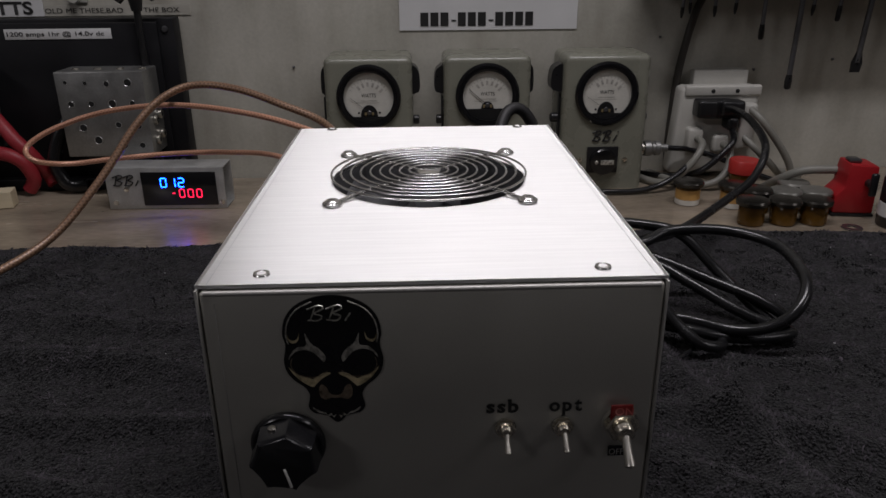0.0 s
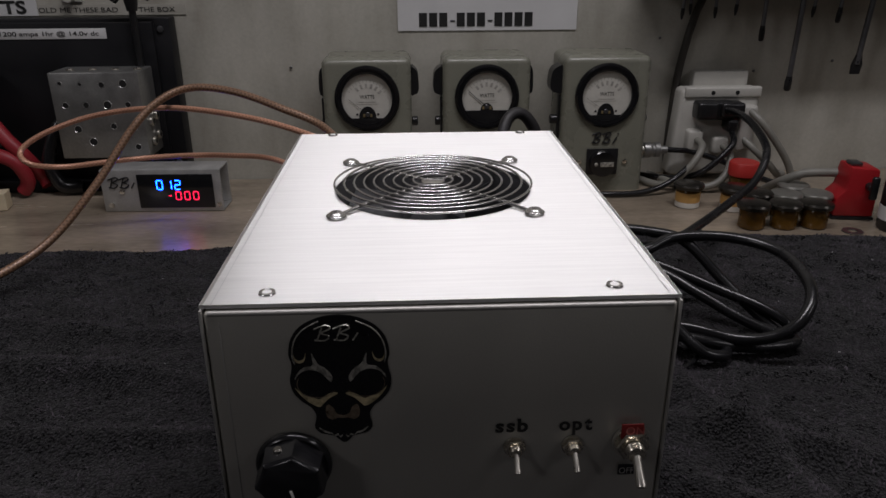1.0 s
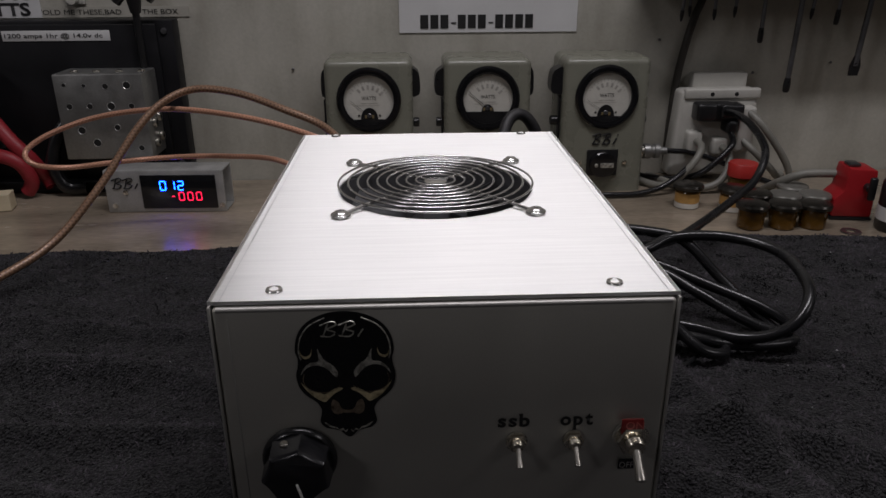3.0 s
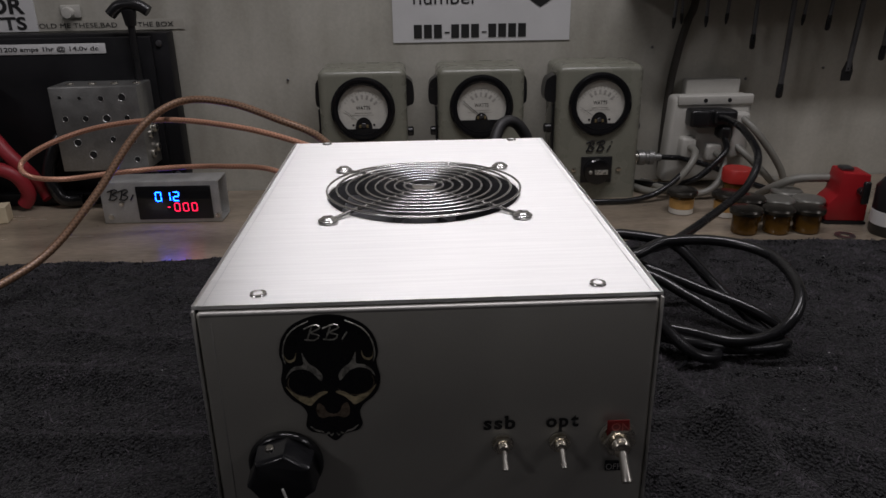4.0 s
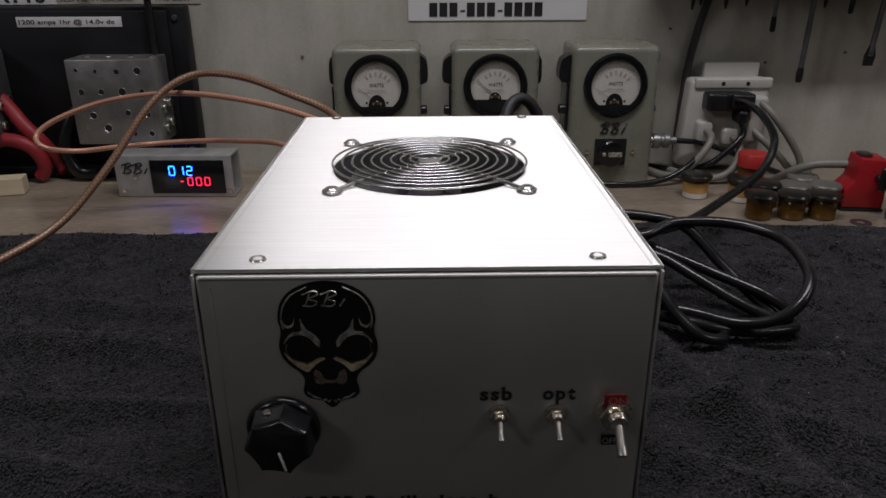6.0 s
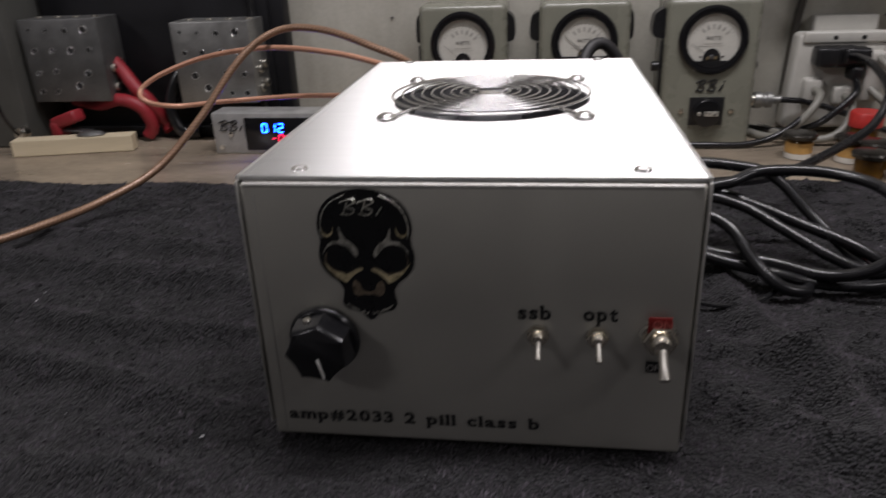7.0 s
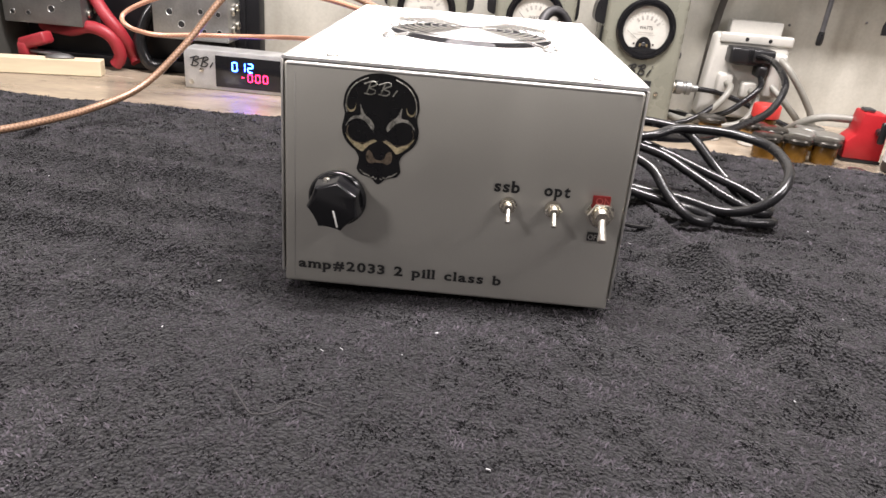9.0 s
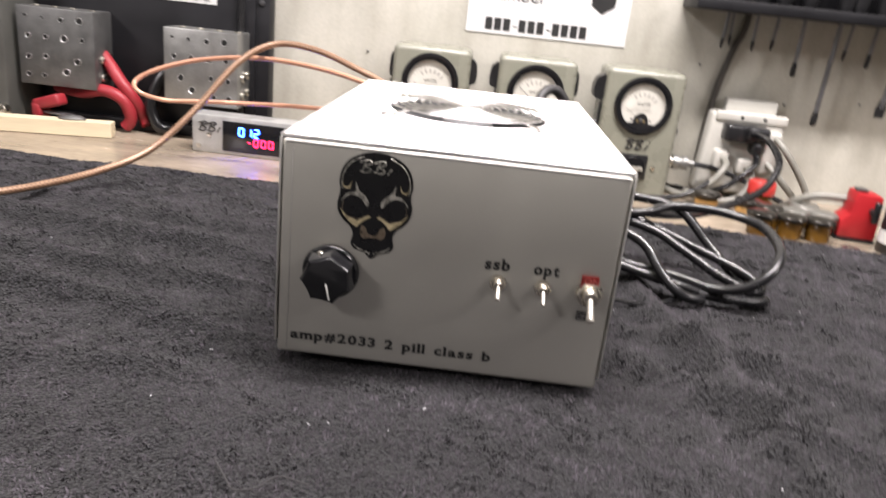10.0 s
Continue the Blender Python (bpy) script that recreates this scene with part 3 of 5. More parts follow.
def skull_decal(parent):
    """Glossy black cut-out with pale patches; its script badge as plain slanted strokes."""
    cx = -0.0430
    m = 0.001
    half = [(cx + x * m, z * m) for x, z in ((0, 133.2), (8, 132), (15, 128.3), (19.2, 122.6), (20.6, 115.6), (19.8, 111.4), (20, 107.9), (21, 102.9), (20, 97.3), (17, 93), (13.6, 90.2), (11.5, 86.7), (11.5, 83.9), (12.2, 79.7), (10.2, 76.8), (7.4, 75.9), (3.9, 74.7), (1.8, 72.6), (0, 71.6))]
    outline = curve_outline(half + [(2 * cx - x, z) for x, z in half[-2:0:-1]], 4)
    decal = part("skull_decal", plate(outline, -0.0001, -0.0005), DECAL_BLACK, parent, "glossy black skull-shaped decal with pale gold patches", smooth=False)

    def patch(pts, mat, name="patch"):
        for side in (1, -1):
            o = [(cx + side * (x * m), z * m) for x, z in pts]
            part(name, plate(curve_outline(o, 4), -0.0005, -0.0007), mat, decal, smooth=False)
    patch([(1.7, 96.6), (3.8, 96.9), (6.6, 95.6), (9.4, 93.8), (11.5, 94.5), (15, 95.6), (18, 98.4), (19.2, 99.8), (17, 95.9), (13.6, 92.3), (9.7, 90), (8, 91.4), (5.2, 94.2), (2.7, 95.6)], DECAL_GOLD)
    patch([(3.8, 102.2), (3.5, 105), (5.9, 108.5), (8.7, 110.6), (10.1, 113.4), (11.3, 115.9), (11, 112), (11.5, 109.9), (15, 109.2), (17.8, 106.4), (18.9, 103.6), (16.4, 106.8), (12.9, 108.1), (9.4, 107.4), (6.9, 105.4), (4.9, 102.9)], DECAL_SILVER)
    patch([(13.6, 116.3), (14.5, 113.5), (16.4, 112.5), (18, 113.5), (18.6, 115.6), (18.3, 112.8), (16.8, 111.4), (14.7, 112), (13.8, 113.9)], DECAL_GOLD)
    patch([(0.1, 85.4), (1.6, 85.8), (3.0, 87.0), (4.0, 89.6), (6.2, 91.0), (7.2, 88.0), (6.6, 84.8), (4.5, 83.5), (2.1, 84.3), (0.1, 84.2)], DECAL_DIM)
    patch([(0.6, 75.6), (2, 74.9), (2.7, 76.3), (4.2, 75.5), (5.5, 76.9), (7.3, 77.4), (8.7, 78.4), (10.5, 79.5), (9, 77.6), (7, 76.5), (5.4, 76.1), (4.0, 74.9), (2.6, 75.4), (1.6, 74.2)], DECAL_SILVER, "tooth_row")
    for side in (1, -1):
        arc = [(cx + side * (0.0100 + 0.0082 * math.cos(a)), -0.0006, 0.1012 + 0.0066 * math.sin(a)) for a in np.linspace(radians(-150), radians(25), 9)]
        part("socket_line", tube(arc, 0.00018, 6, 0.002), DECAL_DIM, decal)
    # thin pale rim inside the edge
    rim = [Vector((x, -0.0006, z)) for x, z in [(cx + (x * 0.93), 0.1030 + (z - 0.1030) * 0.945) for x, z in [(p - cx, q) for p, q in half[1:6]]]]
    part("rim_line", tube(rim, 0.0003, 6, 0.002), DECAL_SILVER, decal)
    part("rim_line", tube([Vector((2 * cx - p.x, p.y, p.z)) for p in rim], 0.0003, 6, 0.002), DECAL_SILVER, decal)
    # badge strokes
    for x0, bows in ((-51.5, 2), (-43.8, 2), (-37.0, 0)):
        x0 *= m
        part("badge_stroke", tube([(x0, -0.0007, 0.1216), (x0 + 0.0022, -0.0007, 0.1275 if bows else 0.1250)], 0.00036, 6, 0.002), DECAL_SILVER, decal)
        if bows:
            part("badge_stroke", tube([(x0 - 0.001, -0.0007, 0.1270), (x0 + 0.004, -0.0007, 0.1287), (x0 + 0.0056, -0.0007, 0.1272), (x0 + 0.0018, -0.0007, 0.1251), (x0 + 0.0050, -0.0007, 0.1238), (x0 + 0.0034, -0.0007, 0.1217), (x0 - 0.0010, -0.0007, 0.1220)], 0.00036, 6, 0.001), DECAL_SILVER, decal)


def amplifier():
    amp = thing("amplifier", (0, 0, 0), "brushed aluminium amplifier box with a fan grille, knob and toggle switches", "amplifier")
    # chassis: front, bottom and back as one bent sheet
    part("front_panel", block(-W + 0.0014, W - 0.0014, 0.0, 0.0070, Z0, Z1 - 0.0024, 0.0020, 4), FRONT_ALU, amp, "satin grey aluminium front panel")
    part("panel_lip", tube([(-W + 0.0034, 0.0009, Z1 - 0.0036), (0, 0.0009, Z1 - 0.0036), (W - 0.0034, 0.0009, Z1 - 0.0036)], 0.0013, 12, 0.05), LIP_ALU, amp)
    part("panel_fold", block(-W + 0.0072, -W + 0.0078, -0.0003, 0.0004, Z0 + 0.003, Z1 - 0.0075, 0.0002), LIP_ALU, amp)
    part("bottom_plate", block(-W + 0.0018, W - 0.0018, 0.0071, DEEP - 0.002, Z0, Z0 + 0.0015), EDGE_ALU, amp)
    part("back_panel", block(-W + 0.0018, W - 0.0018, DEEP - 0.0018, DEEP - 0.0003, Z0, Z1 - 0.002), FRONT_ALU, amp)
    # cover: top with the fan opening, and two sides
    fx, fy = 0.0005, 0.154
    bm = bmesh.new()
    top_with_hole(bm, -W, W, 0.0016, DEEP, Z1, 0.0016, fx, fy, 0.0575)
    bmesh.ops.recalc_face_normals(bm, faces=bm.faces[:])
    part("top_cover", bm, TOP_ALU, amp, "bright brushed aluminium top cover", smooth=False)
    for s in (-1, 1):
        a, b = sorted((s * W, s * (W - 0.0011)))
        part("side_cover", block(a, b, -0.0006, DEEP, Z0 + 0.007, Z1 - 0.0017, 0.0004), LIP_ALU, amp)
        part("top_edge", tube([(s * (W - 0.0009), 0.0018, Z1 - 0.0008), (s * (W - 0.0009), 0.15, Z1 - 0.0008), (s * (W - 0.0009), DEEP, Z1 - 0.0008)], 0.0011, 10, 0.05), EDGE_ALU, amp)
        part("scribe_line", block(min(s * (W - 0.0045), s * (W - 0.0049)), max(s * (W - 0.0045), s * (W - 0.0049)), 0.001, DEEP - 0.002, Z1 - 0.0001, Z1 + 0.00005), EDGE_ALU, amp)
        for y in (0.02, 0.26):
            side = part("side_screw", lathe([(0, 0), (0.0038, 0), (0.0037, 0.0016), (0.0024, 0.0028), (0, 0.0031)], (0, 0, 0), "x", 18), GUARD_CHROME, amp)
            side.matrix_basis = pose(s * W, y, 0.070, 0, 0, 0 if s > 0 else 180)
        for y in (0.20, 0.05):
            part("foot", lathe([(0, 0), (0.007, 0), (0.008, Z0 + 0.0), (0, Z0 + 0.0)], (s * 0.075, y, 0.0), "z", 20), BLACK_RUBBER, amp)
    part("foot", lathe([(0, 0), (0.007, 0), (0.008, Z0), (0, Z0)], (0.0, 0.02, 0.0), "z", 20), BLACK_RUBBER, amp)
    for x in (-0.0720, 0.0720):
        for y in (0.0108, DEEP - 0.006):
            screw = part("cover_screw", lathe([(0.0020, 0.0), (0.0036, 0), (0.0037, 0.0005), (0.0033, 0.0012), (0.0026, 0.0014), (0.0020, 0.0011), (0.0020, 0.0)], (x, y, Z1), "z", 24), GUARD_CHROME, amp, "button screw with a bright socket")
            part("socket", lathe([(0, 0.0010), (0.0019, 0.0010), (0.0019, 0.0002), (0, 0.0002)], (x, y, Z1), "z", 18), TOP_ALU, screw)
    # fan under the opening
    fan = part("fan", lathe([(0.0574, -0.030), (0.0574, -0.0018), (0.0605, -0.0018), (0.0605, -0.032), (0.0574, -0.030)], (fx, fy, Z1), "z", 48), FAN_GREY, amp, "dark grey plastic cooling fan at rest")
    part("hub", lathe([(0, -0.006), (0.018, -0.006), (0.0195, -0.008), (0.0195, -0.030), (0, -0.030)], (fx, fy, Z1), "z", 32), FAN_GREY, fan)
    for k in range(7):
        bm = bmesh.new()
        rows = []
        for i in range(7):
            r = 0.018 + 0.0375 * i / 6
            for_row = []
            for j in range(5):
                u = j / 4 - 0.5
                a = u * (0.62 - 0.10 * i / 6) + 0.16 * i / 6
                for_row.append(bm.verts.new((r * math.cos(a), r * math.sin(a), -0.018 - u * 0.018)))
            rows.append(for_row)
        for a, b in zip(rows, rows[1:]):
            for j in range(4):
                bm.faces.new((a[j], b[j], b[j + 1], a[j + 1]))
        bmesh.ops.solidify(bm, geom=bm.faces[:], thickness=0.0012)
        bmesh.ops.transform(bm, matrix=pose(fx, fy, Z1, 0, 0, k * 360 / 7), verts=bm.verts[:])
        part("blade", bm, FAN_GREY, fan)
    part("fan_cavity", lathe([(0, -0.034), (0.0604, -0.034), (0.0604, -0.0325), (0, -0.0325)], (fx, fy, Z1), "z", 32), FAN_GREY, fan)
    # wire guard
    guard = part("fan_guard", lathe([(0, 0.0044), (0.0062, 0.0044), (0.0070, 0.0038), (0.0062, 0.0032), (0, 0.0032)], (fx, fy, Z1), "z", 28), CHROME, amp, "chrome wire fan guard with concentric rings")
    for k in range(9):
        r = 0.0118 + 0.0058 * k
        hz = Z1 + 0.0044 - (0.0005 if k == 8 else 0.0)
        part("ring", lathe([(r + 0.00066 * math.cos(q * math.pi / 6), 0.00066 * math.sin(q * math.pi / 6)) for q in range(13)], (fx, fy, hz), "z", 72), GUARD_CHROME, guard)
    for sx in (-1, 1):
        for sy in (-1, 1):
            q = 0.0525
            d = 0.7071
            part("stay", tube([(fx + sx * d * 0.006, fy + sy * d * 0.006, Z1 + 0.0028), (fx + sx * d * 0.030, fy + sy * d * 0.030, Z1 + 0.0028), (fx + sx * d * 0.056, fy + sy * d * 0.056, Z1 + 0.0027), (fx + sx * d * 0.0625, fy + sy * d * 0.0625, Z1 + 0.0020), (fx + sx * (q - 0.0030), fy + sy * (q - 0.0030), Z1 + 0.0014)], 0.0011, 12, 0.004), GUARD_CHROME, guard)
            loop = [(fx + sx * q + 0.0044 * math.cos(a), fy + sy * q + 0.0044 * math.sin(a), Z1 + 0.0013) for a in np.linspace(0, 2 * math.pi, 13)]
            part("eyelet", tube(loop, 0.0011, 12, 0.002), GUARD_CHROME, guard)
            bm = lathe([(0.0018, 0.0022), (0.0038, 0.0022), (0.0038, 0.0029), (0.0031, 0.0036), (0.0018, 0.0038), (0.0018, 0.0030), (0, 0.0030)], (fx + sx * q, fy + sy * q, Z1), "z", 20)
            part("guard_screw", bm, GUARD_CHROME, guard)
    # knob
    kx, kz = -0.0655, 0.0612
    knob = part("knob", lathe([(0, 0), (0.0164, 0), (0.0166, 0.0008), (0.0160, 0.0026), (0.0150, 0.0034), (0, 0.0034)], (kx, -0.0004, kz), "y", 40), KNOB_BLACK, amp, "glossy black fluted control knob with a white pointer")
    bm = bmesh.new()
    rings = []
    sides, steps = 7, 6
    for dep, rad, dish in ((0.0034, 0.0156, 0.0002), (0.0128, 0.0150, 0.0006), (0.0147, 0.0144, 0.0007), (0.0154, 0.0133, 0.0007)):
        ring = []
        for k in range(sides):
            a0, a1 = (radians(82) + 2 * math.pi * q / sides for q in (k, k + 1))
            p0, p1 = Vector((math.cos(a0), math.sin(a0))) * rad, Vector((math.cos(a1), math.sin(a1))) * rad
            inward = -(p0 + p1).normalized()
            for d in range(steps):
                u = d / steps
                p = p0.lerp(p1, u) + inward * dish * math.sin(math.pi * u) ** 0.6
                ring.append(bm.verts.new((kx + p.x, -0.0004 - dep, kz + p.y)))
        rings.append(ring)
    for a, b in zip(rings, rings[1:]):
        for k in range(sides * steps):
            j = (k + 1) % (sides * steps)
            bm.faces.new((a[k], a[j], b[j], b[k]))
    bm.faces.new(rings[-1])
    bmesh.ops.recalc_face_normals(bm, faces=bm.faces[:])
    part("grip", bm, KNOB_BLACK, knob)
    bm = block(-0.0005, 0.0005, -0.0165, -0.0158, -0.0118, -0.0020, 0.0001)
    bmesh.ops.transform(bm, matrix=Matrix.Translation((kx, 0, kz)) @ pose(0, 0, 0, 0, -14), verts=bm.verts[:])
    part("pointer", bm, WHITE_INK, knob, "white pointer line")
    part("set_screw", rod((kx - 0.0048, -0.0080, kz + 0.0128), "z", 0.0019, -0.002, 0.0012), NICKEL, knob)
    # switches and words
    toggle(0.0308, 0.0662, 0.92, amp, 0.0098)
    toggle(0.0564, 0.0662, 0.92, amp, 0.0098)
    toggle(0.0826, 0.0664, 1.50, amp, 0.0156)
    part("switch_plate", lathe([(0, 0), (0.0088, 0), (0.0088, 0.0005), (0, 0.0005)], (0.0826, -0.0004, 0.0672), "y", 36), FRONT_ALU, amp, "pale round plate behind the power switch")
    slab_lettering("panel_text", "ssb", 0.0222, -0.0004, 0.0742, 0.0068, INK, amp, 0.0142, 0.034)
    slab_lettering("panel_text", "opt", 0.0500, -0.0004, 0.0742, 0.0068, INK, amp, 0.0146, 0.034)
    slab_lettering("panel_text", "amp#2033 2 pill class b", -0.0878, -0.0004, 0.0160, 0.0060, INK, amp, 0.1200, 0.032)
    on = part("switch_label", block(0.0770, 0.0868, -0.0026, -0.0018, 0.0700, 0.0776, 0.0002), LABEL_RED, amp, "red switch-position label")
    lettering("label_text", "ON", 0.0788, -0.0030, 0.0728, 0.0040, LABEL_PINK, on)
    off = part("switch_label", block(0.0776, 0.0850, -0.0012, -0.0006, 0.0498, 0.0552, 0.0002), BLACK_GLOSS, amp, "black switch-position label")
    lettering("label_text", "OFF", 0.0780, -0.0016, 0.0508, 0.0034, INK_GREY, off, 0.0066)
    skull_decal(amp)


amplifier()

# ---- watt meters ----


def watt_meter(x, z_needle, variant):
    label = {0: "grey enamel watt meter with a round white dial", 1: "grey enamel watt meter with a black lead before it", 2: "grey enamel watt meter with a selector plug below its dial"}[variant]
    me = thing("watt_meter", (x, 0.607, BENCH_Z), label, "meter", "watt meters on the bench")
    HW, HT = 0.0525, 0.166
    bm = bmesh.new()
    bmesh.ops.create_cube(bm, size=1.0, matrix=Matrix.Translation((0, 0.040, HT / 2)) @ Matrix.Diagonal((2 * HW, 0.080, HT, 1)))
    vert_or_top = [e for e in bm.edges if (e.verts[0].co.z + e.verts[1].co.z) > 0.1]
    bmesh.ops.bevel(bm, geom=vert_or_top, offset=0.0085, segments=5, profile=0.5, affect="EDGES")
    part("case", bm, METER_GREY, me)
    dz = 0.1195
    # bezel, glass recess, dial card
    part("bezel", lathe([(0.0300, -0.001), (0.0300, 0.0040), (0.0325, 0.0052), (0.0362, 0.0050), (0.0384, 0.0028), (0.0386, -0.001), (0.0300, -0.001)], (0, 0, dz), "y", 56), BLACK_GLOSS, me, "glossy black round bezel")
    dial = part("dial", rod((0, 0, dz), "y", 0.0303, 0.0001, 0.0008, 0.0001, 48), DIAL, me, "off-white dial card")
    # lower black shield
    chord = [(0.0302 * math.cos(a), 0.0302 * math.sin(a)) for a in np.linspace(radians(-149 if variant == 1 else -130), radians(-31 if variant == 1 else -50), 18)]
    part("shield", plate([(p, dz + q) for p, q in chord], -0.0009, -0.0022), BLACK_PLASTIC, dial, smooth=False)
    base = -0.0155 if variant == 1 else -0.0229
    wide, tall = (0.0075, 0.0085) if variant == 1 else (0.0104, 0.0138)
    arch = [(wide * math.cos(a), base + tall * math.sin(a)) for a in np.linspace(0, math.pi, 14)]
    part("movement", plate([(p, dz + q) for p, q in arch], -0.0009, -0.0018), BLACK_PLASTIC, dial, "dark brass movement cover", smooth=False)
    part("movement_cap", rod((0, 0, dz + base + 0.0042), "y", 0.0028, 0.0016, 0.0026), STEEL, dial)
    for s in (-1, 1):
        part("movement_spring", block(min(s * 0.0030, s * 0.0056), max(s * 0.0030, s * 0.0056), -0.0024, -0.0019, dz + base + 0.0012, dz + base + 0.0050, 0.0004), MOVEMENT_BRASS, dial)
    for s in (-1, 1):
        part("dial_screw", rod((s * 0.0125, 0, dz - 0.0185), "y", 0.0013, 0.0008, 0.0014), BLACK_PLASTIC, dial)
    lettering("dial_text", "WATTS", -0.0085, -0.0011, dz + 0.0000, 0.0047, INK, dial, 0.0170)
    # scale marks and illegible figures as small bars
    for k in range(13):
        a = radians(150 - 10 * k)
        r = 0.0245
        own = block(-0.00025, 0.00025, -0.0011, -0.0009, -0.0016, 0.0016)
        bmesh.ops.transform(own, matrix=Matrix.Translation((r * math.cos(a), 0, dz - 0.004 + r * math.sin(a))) @ pose(0, 0, 0, 0, 90 - math.degrees(a)), verts=own.verts[:])
        part("scale_mark", own, INK_PALE, dial, smooth=False)
    for k in range(6):
        a = radians(128 - 18 * k)
        r = 0.0190
        own = block(-0.0013, 0.0013, -0.0011, -0.0009, -0.0026, 0.0026)
        bmesh.ops.transform(own, matrix=Matrix.Translation((r * math.cos(a), 0, dz - 0.004 + r * math.sin(a))) @ pose(0, 0, 0, 0, 90 - math.degrees(a)), verts=own.verts[:])
        part("scale_figure", own, INK_PALE, dial, smooth=False)
    part("dial_line", block(-0.0100, 0.0100, -0.0011, -0.0009, dz - 0.0042, dz - 0.0037), INK_PALE, dial, smooth=False)
    part("dial_line", block(-0.0160, 0.0125, -0.0011, -0.0009, dz - 0.0066, dz - 0.0063), INK_PALE, dial, smooth=False)
    a = radians(z_needle)
    part("needle", tube([(0, -0.0020, dz + base + 0.004), (0.0290 * math.cos(a), -0.0020, dz + base + 0.004 + 0.0290 * math.sin(a))], 0.00032 if variant == 1 else 0.00016, 6, 0.02), INK, dial)
    part("dial_glass_rim", lathe([(0.0296, 0.0040), (0.0303, 0.0040), (0.0303, 0.0046), (0.0296, 0.0046), (0.0296, 0.0040)], (0, 0, dz), "y", 48), BLACK_PLASTIC, me)
    # strap anchors on the sides
    for s, reach in ((-1, (0.0050, 0.0115, 0.0145)[variant]), (1, (0.0095, 0.0045, 0.0)[variant])):
        if reach:
            # a lug that hugs the case and swells towards its lower end
            out = [(0.0, 0.036), (0.55, 0.035), (0.85, 0.030), (0.98, 0.020), (1.0, 0.009), (0.85, 0.002), (0.5, 0.0), (0.0, 0.001)]
            bm = plate(curve_outline([(s * (0.0521 + u * reach), 0.122 + 0.85 * v) for u, v in out], 3), 0.034, 0.010)
            part("strap_anchor", bm, BLACK_PLASTIC, me)
        knob_reach = max(0.004, reach * 0.8)
        part("side_knob", rod((s * 0.0525, 0.020, 0.088), "x", 0.0058, min(0, s * knob_reach), max(0, s * knob_reach), 0.0012), BLACK_PLASTIC, me)
    part("strap", block(-0.0555, -0.0531, 0.012, 0.026, 0.040, 0.118, 0.0008), BLACK_PLASTIC, me, "black leather strap end")
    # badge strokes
    g = 1.3
    for bx, bw in ((-0.0125, 1), (0.0000, 1), (0.0125, 0)):
        part("badge_stroke", tube([(bx, -0.0006, 0.0615), (bx + 0.003 * g, -0.0006, 0.0615 + (0.0085 if bw else 0.0055) * g)], 0.0010, 6, 0.004), INK, me)
        if bw:
            part("badge_stroke", tube([(bx + u * g, -0.0006, 0.0615 + v * g) for u, v in ((-0.001, 0.0078), (0.005, 0.0100), (0.0068, 0.0080), (0.003, 0.0052), (0.0062, 0.0032), (0.004, 0.0002), (-0.001, 0.0008))], 0.0010, 6, 0.002), INK, me)
        else:
            part("badge_stroke", tube([(bx + 0.0050, -0.0006, 0.0725), (bx + 0.0056, -0.0006, 0.0735)], 0.0010, 6, 0.001), INK, me)
    # selector plug
    ez = 0.037
    plug = part("selector_plate", block(-0.0195, 0.0195, -0.0022, -0.0002, ez - 0.0155, ez + 0.0175, 0.0006), BLACK_PLASTIC, me)
    part("selector_knob", lathe([(0, 0.002), (0.0165, 0.002), (0.0165, 0.0095), (0.0150, 0.0110), (0, 0.0110)], (0.0, 0, ez), "y", 36), BLACK_GLOSS, plug)
    part("selector_mark", block(-0.004, 0.0125, -0.0122, -0.0111, ez - 0.0030, ez + 0.0030, 0.0003), DECAL_SILVER, plug)
    part("selector_mark", rod((-0.0092, 0, ez), "y", 0.0024, 0.0108, 0.0120), DECAL_SILVER, plug)
    for s in (-1, 1):
        part("panel_screw", lathe([(0, 0), (0.0032, 0), (0.0028, 0.0016), (0, 0.0020)], (s * 0.0285, -0.0002, ez + 0.001), "y", 16), NICKEL, me)
        con = part("connector", lathe([(0, 0), (0.0085, 0), (0.0085, 0.004), (0.0060, 0.0045), (0.0060, 0.009), (0, 0.009)], (0, 0, 0), "x", 24), NICKEL, me)
        con.matrix_basis = pose(s * 0.0524, 0.022, 0.046, 0, 0, 0 if s > 0 else 180)
        if variant == 2 and s > 0:
            nut = part("coupling_nut", lathe([(0, 0.006), (0.0092, 0.006), (0.0098, 0.008), (0.0098, 0.014), (0.0080, 0.016), (0.0080, 0.019), (0.0094, 0.020), (0.0094, 0.026), (0.0050, 0.028), (0.0050, 0.036), (0, 0.036)], (0.0525, 0.022, 0.046), "x", 24), BLOCK_ALU, me, "knurled nickel cable connector")
    return me


watt_meter(-0.0640, 140, 0)
watt_meter(0.0785, 139, 1)
watt_meter(0.2230, 146, 2)

# ---- power supply with its blocks ----


